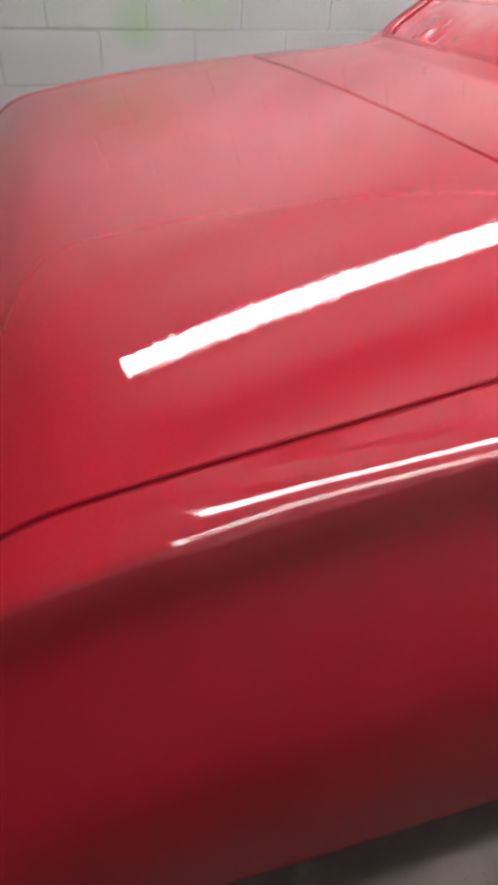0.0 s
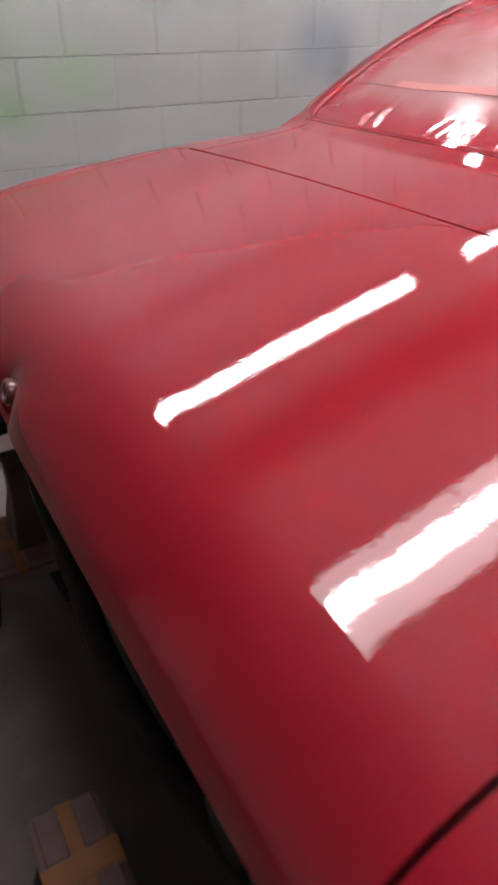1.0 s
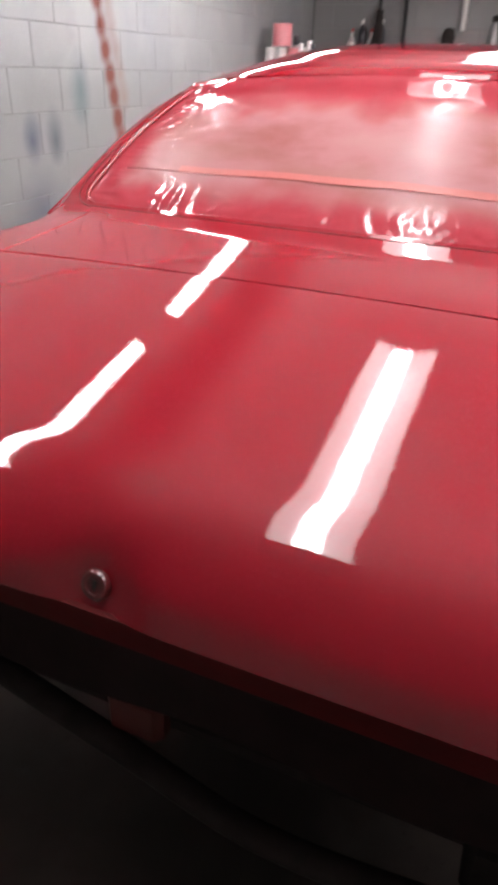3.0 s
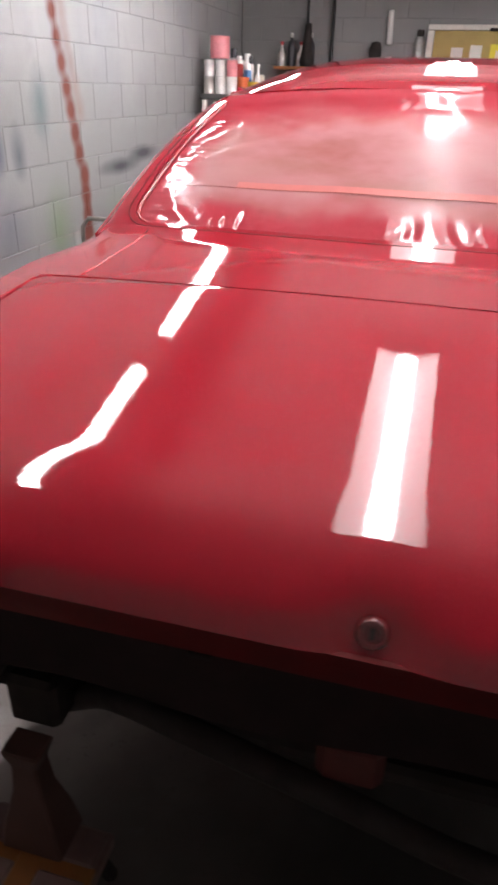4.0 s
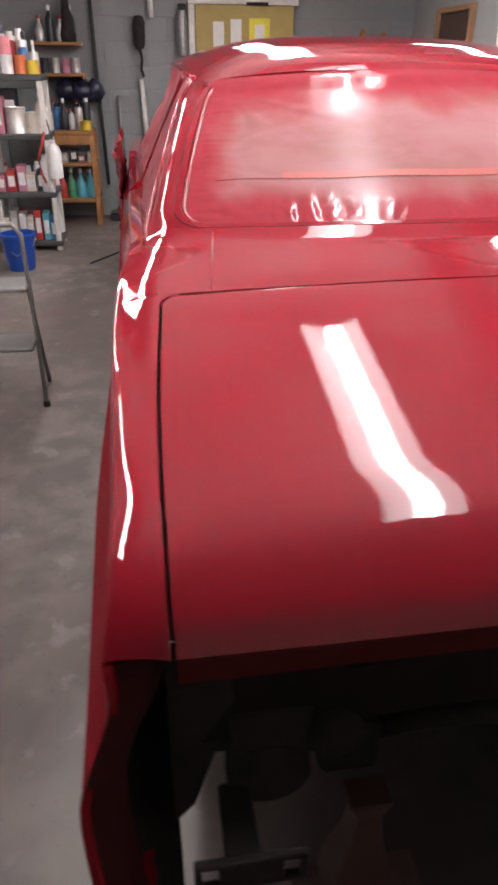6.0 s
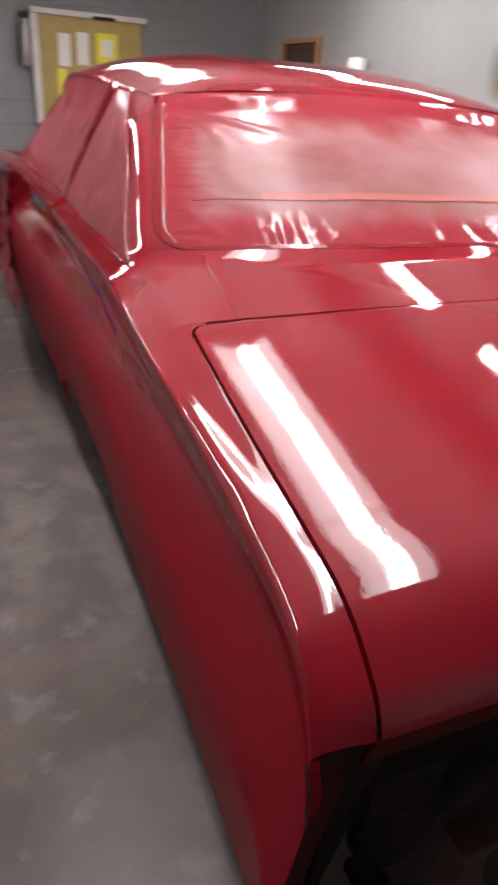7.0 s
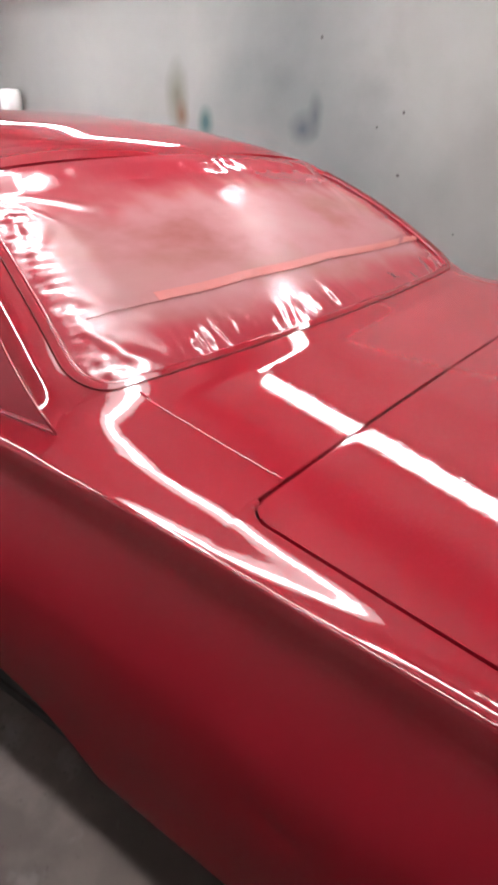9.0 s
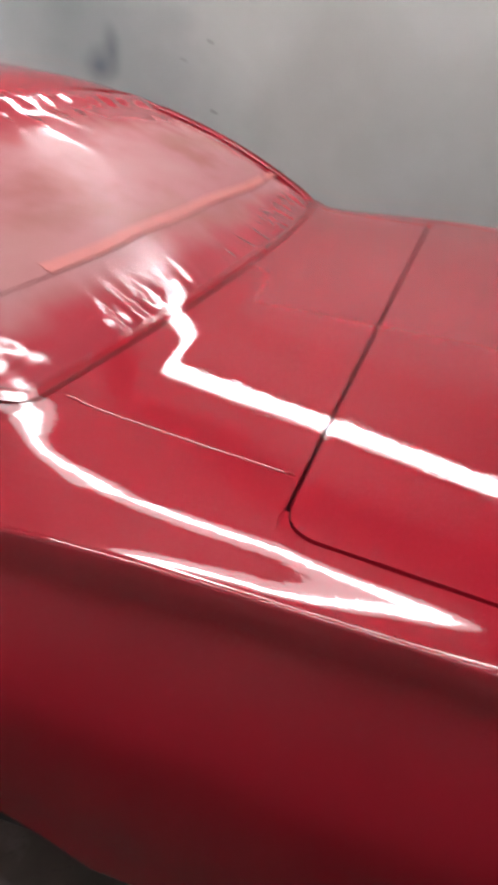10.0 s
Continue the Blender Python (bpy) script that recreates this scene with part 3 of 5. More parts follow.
def side_rows(y0, y1, s, n=40, m=24, arch=None):
    rows = []
    for y in steps(y0, y1, n):
        sec = resample(side_section(y), 180)
        low = 0.54 - 0.07 * smoothstep(1.0, 0.45, y)
        if arch and abs(y - arch) < ARCH_R:
            low = 0.54 + 0.17 * math.sqrt(1 - ((y - arch) / ARCH_R) ** 2)
        row = []
        zs = [p[1] for p in sec]
        top = zs[0]
        for k in range(m + 1):
            split = int(m * 0.72)
            q = top + (0.735 - top) * (k / split) ** 0.9 if k <= split else 0.735 + (low - 0.735) * (k - split) / (m - split)
            j = next((i for i in range(180) if zs[i] >= q >= zs[i + 1]), 179)
            d = (zs[j] - q) / max(1e-6, zs[j] - zs[j + 1])
            w = sec[j][0] + (sec[j + 1][0] - sec[j][0]) * d
            row.append((s * w, y, q))
        rows.append(row)
    return rows


def top_section(y):
    """From the trunk gap or window base out to the rounded crease, as (half width, height)."""
    wk, zk = curve_through(CREASE, y)
    base, z = curve_through(LID_SIDE, min(y, 1.100))
    base += 0.0035
    if y <= 1.0985:
        inner = lid_width(y) + 0.0056
        height = lambda w: z if w < base else rim_height(w, base, z, y)
    else:
        inner = 0.701 if y < 1.103 else 0.738 - 0.012 * smoothstep(1.39, 1.41, y)
        height = lambda w: top_height(w, y)
    start = base + 0.008
    pts = [(inner, height(inner)), ((inner + start) / 2, height((inner + start) / 2))]
    for k in steps(0.0, 1.0, 26):
        w = start + (wk - 0.005 - start) * k
        pts.append((w, height(w)))
    pts.append((wk - 0.0025, zk - 0.0004 + 0.3 * (pts[-1][1] - zk)))
    pts.append((wk - 0.0006, zk - 0.0020))
    return pts


def tail_shift(z):
    """The rear edge of the quarter leans backwards towards the sill."""
    return 0.20 * max(0.0, 0.955 - z)


def quarter_rows(s):
    ys = steps(0.452, 0.62, 34) + steps(0.62, 1.06, 36)[1:] + steps(1.06, 1.0985, 8)[1:] + [1.1018] + steps(1.1035, 1.31, 14) + steps(1.31, 1.42, 16)[1:] + steps(1.42, 2.16, 50)[1:]
    rows = []
    for y in ys:
        top = [(s * w, y, z) for w, z in top_section(y)]
        side = []
        for x, yy, z in side_rows(y, y, s, 1, 40, ARCH_Y)[0]:
            dent = 0.0
            if s < 0:
                for cy, cz, size in ((0.97, 0.838, 1.0), (0.70, 0.835, 0.7)):
                    along = ((yy - cy) * 0.95 + (z - cz) * 0.3) / (0.050 * size)
                    across = ((z - cz) * 0.95 - (yy - cy) * 0.3) / (0.014 * size)
                    dent += 0.0035 * size * math.exp(-along * along - across * across)
            side.append((x - s * dent, yy - tail_shift(z) * smoothstep(0.75, 0.452, yy), z))
        rows.append(top + side)
    return rows


for s in (-1, 1):
    up = (s * 1.0, 0, 0.3)
    q = sheet("quarter_panel", quarter_rows(s), M_PAINT, car, "glossy red rear quarter panel with sharp upper crease", 0.010, up=up)
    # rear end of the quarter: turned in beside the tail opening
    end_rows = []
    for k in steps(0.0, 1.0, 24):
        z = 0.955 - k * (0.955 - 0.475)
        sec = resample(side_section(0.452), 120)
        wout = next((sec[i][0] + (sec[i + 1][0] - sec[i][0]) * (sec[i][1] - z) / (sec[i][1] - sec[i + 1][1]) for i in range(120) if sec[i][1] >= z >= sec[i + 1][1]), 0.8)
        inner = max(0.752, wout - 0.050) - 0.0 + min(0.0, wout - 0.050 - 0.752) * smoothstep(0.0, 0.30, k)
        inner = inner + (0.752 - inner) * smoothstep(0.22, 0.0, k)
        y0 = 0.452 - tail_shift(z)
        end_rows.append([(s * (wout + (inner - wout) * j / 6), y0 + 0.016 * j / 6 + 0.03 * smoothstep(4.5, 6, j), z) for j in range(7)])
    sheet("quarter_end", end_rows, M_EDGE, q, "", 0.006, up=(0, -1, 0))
    # added black sheet so the hollow rear end of the quarter reads dark
    backing = []
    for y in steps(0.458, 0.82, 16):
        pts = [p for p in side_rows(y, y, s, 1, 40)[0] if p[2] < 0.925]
        backing.append([(x - s * 0.014, y - tail_shift(z) * smoothstep(0.75, 0.452, y) + 0.004, z) for x, _, z in pts[-24:]])
    sheet("inner_backing", backing, M_BLACK, q, "black sheet inside the quarter panel", 0.0, up=(-s, 0, 0))
    door = sheet("door", side_rows(2.168, 3.42, s, 20, 24), M_PAINT, car, "glossy red door skin", 0.010, up=up)
    dt = []
    for y in steps(2.168, 3.42, 12):
        wk, zk = curve_through(CREASE, y)
        dt.append([(s * (0.746 + (wk - 0.746) * k), y, zk + 0.030 * (1 - k * k)) for k in steps(0, 1, 6)])
    sheet("door_top", dt, M_PAINT, door, "", 0.010, up=(0, 0, 1))
    fender = sheet("front_fender", side_rows(3.428, 5.2, s, 40, 24, 4.55), M_PAINT, car, "", 0.010, up=up)
    ft = []
    for y in steps(3.428, 5.2, 16):
        wk, zk = curve_through(CREASE, y)
        ft.append([(s * (0.66 + (wk - 0.66) * k), y, zk + 0.012 - 0.012 * k) for k in steps(0, 1, 6)])
    sheet("fender_top", ft, M_PAINT, fender, "", 0.010, up=(0, 0, 1))

# rear pillars, roof
ROOF = [(1.862, 1.482, 1.452, 0.580), (1.90, 1.501, 1.4545, 0.5855), (1.95, 1.517, 1.4580, 0.591), (2.1, 1.546, 1.4672, 0.602), (2.45, 1.574, 1.490, 0.614), (2.85, 1.566, 1.488, 0.612), (3.10, 1.505, 1.440, 0.595)]


def roof_rows(n=36):
    rows = []
    for y in steps(1.862, 2.10, 16) + steps(2.10, 3.10, 24)[1:]:
        zc, zr, w = curve_through(ROOF, y)
        row = []
        for i in range(n + 1):
            k = 2 * i / n - 1
            edge = abs(k) ** 3.4
            row.append((k * w, y - 0.020 * (1 - k * k) * smoothstep(2.05, 1.862, y), zc + (zr - zc) * edge))
        rows.append(row)
    return rows


roof = sheet("roof", roof_rows(), M_PAINT, car, "glossy red steel roof", 0.012, up=(0, 0, 1))


def pillar_side(s, v):
    """Edge between the rear pillar and the small side window, v from the belt up to the roof."""
    b = Vector((s * 0.752, 1.398, 1.1615)).lerp(Vector((s * 0.604, 2.085, 1.466)), v)
    b = b + Vector((s * 0.72, -0.25, 0.55)) * 0.026 * math.sin(math.pi * v)
    inner = window_point(0.0 if s < 0 else 1.0, 0.13 + 0.87 * v)
    return b.lerp(inner, 0.36 * smoothstep(0.02, 0.40, v)) + Vector((s * 0.5, -0.35, 0.7)) * 0.008 * smoothstep(0.02, 0.40, v) * smoothstep(1.0, 0.8, v)


def pillar_rows(s):
    """From the rounded window corner up to the roof."""
    rows = []
    for j in range(12):
        a = radians(90 * j / 12)
        u, v = 0.050 * (1 - math.sin(a)), 0.13 * (1 - math.cos(a))
        rows.append((window_point(u if s < 0 else 1 - u, v), pillar_side(s, 0.11 * j / 12)))
    for v in steps(0.0, 1.0, 28):
        rows.append((window_point(0.0 if s < 0 else 1.0, 0.13 + 0.87 * v), pillar_side(s, 0.11 + 0.89 * v)))
    sink = Vector((0, 0.004, -0.020))
    rows.insert(0, (rows[0][0] + sink, rows[0][1] + sink))
    out = []
    for n, (a, b) in enumerate(rows):
        swell = 0.010 * smoothstep(0, 16, n) * smoothstep(41, 30, n)
        out.append([a.lerp(b, k) + Vector((s * 0.5, -0.35, 0.7)) * swell * math.sin(math.pi * k) for k in steps(0, 1, 14)])
    return out


for s in (-1, 1):
    sheet("rear_pillar", pillar_rows(s), M_PAINT, car, "", 0.012, up=(s, -0.5, 0.5))

# rear window: painted frame, black seal, film with creases, tape strip
def rounded(r_u, r_v, inset_u, inset_v, n=10):
    pts = []
    for cu, cv, a0 in ((1 - inset_u - r_u, inset_v + r_v, -90), (1 - inset_u - r_u, 1 - inset_v - r_v, 0), (inset_u + r_u, 1 - inset_v - r_v, 90), (inset_u + r_u, inset_v + r_v, 180)):
        for k in range(n + 1):
            a = radians(a0 + 90 * k / n)
            pts.append((cu + r_u * math.cos(a), cv + r_v * math.sin(a)))
    dense = []
    for q, ((ua, va), (ub, vb)) in enumerate(zip(pts, pts[1:] + pts[:1])):
        m = 1 if (q + 1) % (n + 1) else (44 if (q // (n + 1)) % 2 else 18)
        dense += [(ua + (ub - ua) * k / m, va + (vb - va) * k / m) for k in range(m)]
    return dense


rear_window = thing("rear_window", "", "")
rear_window.parent = car
loop_in = rounded(0.045, 0.12, 0.012, 0.018)
fr = bmesh.new()
ins = [fr.verts.new(window_point(u, v, 0.001)) for u, v in loop_in]
deep = [fr.verts.new(window_point(u, v, -0.014)) for u, v in loop_in]
outs = [fr.verts.new(window_point(u, v, 0.0005)) for u, v in rounded(0.050, 0.13, 0.0, 0.0)]
while len(outs) > len(loop_in):
    fr.verts.remove(outs.pop())
for ring_a, ring_b in ((outs, ins), (ins, deep)):
    for k in range(len(ins)):
        k2 = (k + 1) % len(ins)
        fr.faces.new((ring_a[k], ring_a[k2], ring_b[k2], ring_b[k]))
part("window_frame", fr, M_PAINT, rear_window, "", True, sharp=40)
seal_loop = [window_point(u, v, -0.006) for u, v in rounded(0.045, 0.11, 0.015, 0.024)]
part("window_seal", tube(seal_loop, 0.005, 6, closed=True), M_PAINT, rear_window, "red-painted window seal", True)
gap_loop = rounded(0.050, 0.13, 0.001, 0.002)
last = max(k for k, (u, v) in enumerate(gap_loop) if v >= 0.9)
gap_loop = [p for p in gap_loop[last + 1:] + gap_loop[:last + 1] if p[1] < 0.9]
part("window_gap", tube([window_point(u, v, 0.0012) for u, v in gap_loop], 0.0014, 6), M_FLANGE, rear_window, "thin dark gap round the window", True)


FOLD_ANCHORS = ((0.05, 0.90, 10, 0.0030, 0.50), (0.44, 1.02, 8, 0.0010, 0.40), (0.64, 1.02, 7, 0.0009, 0.35), (0.95, 0.90, 10, 0.0030, 0.50), (0.01, 0.36, 9, 0.0022, 0.32), (0.99, 0.36, 9, 0.0022, 0.32))


def film_lift(u, v):
    """Creases of the film: puckers along the taped edges, folds that fan out from where it is pulled tight."""
    p = Vector((u * 9, v * 4, 0.3))
    lift = 0.004 * noise.noise(Vector((u * 2.6 + v * 1.2, v * 2.2 - u * 1.0, 0)))
    low = smoothstep(0.22, 0.02, v)
    high = smoothstep(0.80, 0.98, v)
    sides = smoothstep(0.10, 0.01, min(u, 1 - u))
    patch = 0.25 + 0.75 * smoothstep(-0.15, 0.25, noise.noise(Vector((u * 7, 2.0, 0))))
    lean = u * 38 + 2.5 * noise.noise(p) + 6.0 * v * noise.noise(Vector((u * 5, 6.0, 0)))
    lift += low * patch * 0.009 * noise.noise(Vector((lean, v * 5, 1.0)))
    lift += low * patch * 0.0045 * abs(noise.noise(Vector((u * 84, v * 26, 3.0))))
    lift += high * 0.004 * noise.noise(Vector((u * 22, v * 9, 7.0)))
    lift += sides * 0.0055 * noise.noise(Vector((u * 16 + v * 6, v * 48, 9.0)))
    lift += sides * 0.003 * abs(noise.noise(Vector((u * 40, v * 90, 4.0))))
    for k, (cu, cv, count, tall, reach) in enumerate(FOLD_ANCHORS):
        dx, dy = (u - cu) * 1.3, (v - cv) * 0.55
        dist = math.hypot(dx, dy)
        if dist < reach:
            ang = math.atan2(dy, dx)
            wave = math.sin(ang * count + 3.0 * noise.noise(Vector((u * 4, v * 3, k * 5.0))) + k)
            lift += tall * (max(0.0, wave) ** 2 - 0.3) * smoothstep(reach, 0.12, dist) * smoothstep(0.03, 0.16, dist)
    return lift * min(1.0, 12 * min(u, 1 - u, v, 1 - v) + 0.15) - 0.010 + 0.012 * smoothstep(0.86, 0.97, v)


film_rows = [[window_point(0.012 + 0.976 * i / 200, 0.018 + 0.980 * j / 100, film_lift(i / 200, j / 100)) for i in range(201)] for j in range(101)]
film = sheet("masking_film", film_rows, M_FILM, rear_window, "creased clear masking film with red overspray round the edges", 0.0, up=(0, -0.5, 0.8))
strip = []
for i in range(81):
    u = 0.17 + 0.815 * i / 80
    v0 = 0.255 + 0.012 * math.sin(u * 5) + 0.01 * noise.noise(Vector((u * 6, 0, 0)))
    strip.append([window_point(u, v0 + dv, film_lift(u, v0 + dv) + 0.0012) for dv in (0.0, 0.013, 0.026, 0.036)])
part_strip = sheet("tape_strip", strip, M_TAPE, rear_window, "pale salmon tape strip across the film", 0.001, up=(0, -0.5, 0.8))
edge = []
for i in range(60):
    u = 0.06 + 0.90 * i / 59
    v0 = 0.250 + 0.012 * math.sin(u * 5) + 0.01 * noise.noise(Vector((u * 6, 0, 0)))
    edge.append(window_point(u, v0, film_lift(u, v0) + 0.003))
part("tape_edge", tube(edge, 0.0007, 5), M_FLANGE, rear_window, "thin dark edge under the tape", True)

# side windows, masked
for s in (-1, 1):
    rear_edge = [pillar_side(s, v) + Vector((s * 0.001, 0, 0.0005)) for v in steps(0.0, 1.0, 20)]
    fore = [Vector((s * 0.762, 2.20, 1.160)).lerp(Vector((s * 0.615, 2.13, 1.470)), v) for v in steps(0.0, 1.0, 20)]
    rows = []
    for a, b in zip(rear_edge, fore):
        rows.append([a.lerp(b, k) + Vector((-s, 0, -0.3)) * (0.003 + 0.004 * noise.noise(a.lerp(b, k) * 9)) for k in steps(0, 1, 24)])
    qw = sheet("quarter_window", rows, M_SIDEFILM, car, "small triangular side window under red-misted film", 0.002, up=(s, 0, 0))
    bm = tube([p + Vector((s * 0.002, 0, 0.001)) for p in rear_edge], 0.0022, 6)
    part("window_rim", bm, M_PAINT, qw, "", True)
    bm = tube([rear_edge[0].lerp(fore[0], k) + Vector((s * 0.003, 0, 0.001)) for k in steps(0, 1, 12)], 0.0022, 6)
    part("window_rim", bm, M_PAINT, qw, "", True)
    post = []
    for a in steps(0, 1, 10):
        p = Vector((s * 0.764, 2.20, 1.155)).lerp(Vector((s * 0.617, 2.13, 1.475)), a)
        post.append([p + Vector((0, d, 0)) for d in (-0.02, 0.0, 0.035)])
    sheet("door_post", post, M_PAINT, car, "", 0.014, up=(s, 0, 0))
    rows = []
    for v in steps(0, 1, 24):
        a = Vector((s * 0.766, 2.24, 1.158)).lerp(Vector((s * 0.619, 2.17, 1.468)), v)
        b = Vector((s * 0.768, 3.46, 1.150)).lerp(Vector((s * 0.604, 3.05, 1.440)), v)
        row = []
        for k in steps(0, 1, 40):
            p = a.lerp(b, k)
            _, rail_z, rail_w = curve_through(ROOF, min(3.10, p.y))
            chord = 1.468 + (1.440 - 1.468) * k
            p.z += max(0.0, rail_z - 0.004 - chord) * v**3
            p.x += s * max(0.0, rail_w + 0.004 - abs(0.619 - 0.015 * k)) * v**3
            row.append(p + Vector((-s, 0, 0)) * (0.010 + 0.014 * noise.noise(p * 6)) * (1 - 0.8 * v**4))
        rows.append(row)
    sheet("door_window", rows, M_SIDEFILM, car, "door window covered with red-misted film", 0.002, up=(s, 0, 0))
    rail = []
    for y in steps(1.98, 3.08, 16):
        _, zr, w = curve_through(ROOF, y)
        rail.append((s * (w + 0.002), y, zr - 0.006))
    part("drip_rail", tube(rail, 0.008, 6), M_PAINT, roof, "", True)

# windscreen, cowl, hood, nose
rows = []
for v in steps(0, 1, 16):
    rows.append([Vector((k * 0.70, 3.62 + 0.10 * (1 - k * k), 1.150)).lerp(Vector((k * 0.592, 3.10 + 0.03 * (1 - k * k), 1.440 + 0.062 * (1 - abs(k) ** 2.6))), v) + Vector((0, 0.5, 0.8)) * 0.02 * math.sin(math.pi * v) for k in steps(-1, 1, 24)])
sheet("windscreen", rows, M_SIDEFILM, car, "windscreen under masking film", 0.003, up=(0, 0.5, 1))
rows = [[(k * 0.70, y, z + 0.02 * (1 - k * k)) for k in steps(-1, 1, 20)] for y, z in ((3.60, 1.145), (3.75, 1.140), (4.2, 1.115), (4.8, 1.07), (5.12, 1.035), (5.2, 1.0), (5.22, 0.9), (5.22, 0.55))]
sheet("hood", rows, M_PAINT, car, "", 0.012, up=(0, 0.3, 1))

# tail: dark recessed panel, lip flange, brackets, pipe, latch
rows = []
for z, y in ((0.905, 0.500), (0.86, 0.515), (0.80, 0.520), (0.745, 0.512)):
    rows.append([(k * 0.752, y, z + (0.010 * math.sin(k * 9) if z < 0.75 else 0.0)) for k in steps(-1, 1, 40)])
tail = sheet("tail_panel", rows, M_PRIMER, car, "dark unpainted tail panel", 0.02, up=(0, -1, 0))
for x, z in ((-0.52, 0.845), (-0.20, 0.85), (0.20, 0.85), (0.52, 0.845)):
    part("panel_slot", box(x - 0.016, x + 0.016, 0.509, 0.517, z - 0.004, z + 0.004, 0.002), M_BLACK, tail)
for s in (-1, 1):
    bm = turned([(0.0, 0.0), (0.033, 0.0), (0.038, 0.012), (0.038, 0.05), (0.0, 0.05)], 20)
    bmesh.ops.rotate(bm, matrix=Matrix.Rotation(radians(90), 3, "X"), verts=bm.verts)
    bmesh.ops.translate(bm, vec=(s * 0.545, 0.55, 0.730), verts=bm.verts)
    part("tail_boss", bm, M_BLACK, tail, "", True)
    rows = []
    for z in steps(0.90, 0.60, 10):
        k = (0.90 - z) / 0.30
        rows.append([(s * (0.76 - 0.11 * j / 5 * (1 - 0.75 * k)), 0.500 + 0.02 * j / 5, z) for j in range(6)])
    sheet("lamp_pocket", rows, M_BLACK, tail, "", 0.02, up=(0, -1, 0))
    rail_bm = box(s * 0.50 - 0.045, s * 0.50 + 0.045, 0.56, 2.6, 0.56, 0.66, 0.01)
    fr_ob = part("frame_rail", rail_bm, M_BLACK, car, "black chassis rail")
    # rounded horn and a forward arm that carries the slotted bumper plate
    horn = turned([(0.0, 0.0), (0.052, 0.0), (0.058, 0.010), (0.058, 0.034), (0.0, 0.036)], 22)
    bmesh.ops.rotate(horn, matrix=Matrix.Rotation(radians(90), 3, "X"), verts=horn.verts)
    bmesh.ops.translate(horn, vec=(s * 0.632, 0.545, 0.655), verts=horn.verts)
    box(s * 0.632 - 0.057, s * 0.632 + 0.057, 0.512, 0.542, 0.660, 0.780, 0.006, horn)
    part("bumper_horn", horn, M_BLACK, fr_ob, "", True, sharp=40)
    part("bracket_arm", box(s * 0.680 - 0.022, s * 0.680 + 0.022, 0.412, 0.520, 0.622, 0.640, 0.004), M_BLACK, fr_ob)
    plate = bmesh.new()
    for z0, z1 in ((0.604, 0.614), (0.650, 0.660)):
        box(s * 0.672 - 0.070, s * 0.672 + 0.070, 0.400, 0.411, z0, z1, 0.002, plate)
    for dx0, dx1 in ((-0.070, -0.061), (-0.040, 0.040), (0.061, 0.070)):
        box(s * 0.672 + dx0, s * 0.672 + dx1, 0.400, 0.411, 0.613, 0.651, 0.001, plate)
    part("bumper_bracket", plate, M_BLACK, fr_ob, "black slotted bumper bracket")
bar = [(-0.62, 0.80, 0.30), (-0.48, 0.66, 0.52), (-0.34, 0.545, 0.695), (-0.20, 0.52, 0.690), (0.0, 0.51, 0.645), (0.20, 0.50, 0.60), (0.42, 0.52, 0.58), (0.62, 0.56, 0.56)]
table = [(k, *p) for k, p in enumerate(bar)]
part("rear_brace", tube([curve_through(table, k / 4) for k in range(29)], 0.020, 10), M_BLACK, car, "black curved rear brace bar", True)
latch = box(-0.045, 0.045, 0.520, 0.560, 0.66, 0.742, 0.012)
part("trunk_latch", latch, plain("dull_red_latch", (0.10, 0.018, 0.015), 0.5), tail, "dull red latch bracket")
part("floor_pan", box(-0.74, 0.74, 0.66, 3.4, 0.50, 0.54, 0.01), M_BLACK, car)
# unseen box added to keep the floor under the tail dark
part("light_block", box(-0.42, 0.42, 0.78, 1.32, 0.36, 0.618, 0.04), M_BLACK, car, "black box added under the trunk to block light")
part("trunk_box", box(-0.70, 0.70, 0.70, 1.36, 0.62, 0.66, 0.01), M_BLACK, car)
part("cabin_shell", box(-0.70, 0.70, 1.55, 3.5, 0.56, 1.05, 0.02), M_BLACK, car)


def wheel(x, y, s):
    w = thing("wheel", "", "")
    w.parent = car
    w.matrix_basis = pose(x, y, FLOOR + 0.33, 0, 90, 0)
    part("tyre", turned([(0.20, -0.09), (0.30, -0.10), (0.325, -0.08), (0.33, 0.0), (0.325, 0.08), (0.30, 0.10), (0.20, 0.09), (0.19, 0.0), (0.20, -0.09)], 40), M_BLACK, w, "black rubber tyre", True, sharp=40)
    part("rim", turned([(0.0, -0.02), (0.06, -0.03), (0.16, -0.01), (0.205, -0.085), (0.205, 0.085), (0.16, 0.05), (0.0, 0.04)], 32), M_BLACK, w, "blackened steel rim", True, sharp=40)


for s in (-1, 1):
    wheel(s * 0.60, 4.55, s)
    # solid black box stands in for the shade inside the wheel arch
    well = bmesh.new()
    box(s * 0.40, s * 0.735, ARCH_Y - 0.44, ARCH_Y + 0.44, 0.50, 0.86, 0.03, well)
    part("arch_fill", well, M_BLACK, car, "solid black box filling the wheel arch")

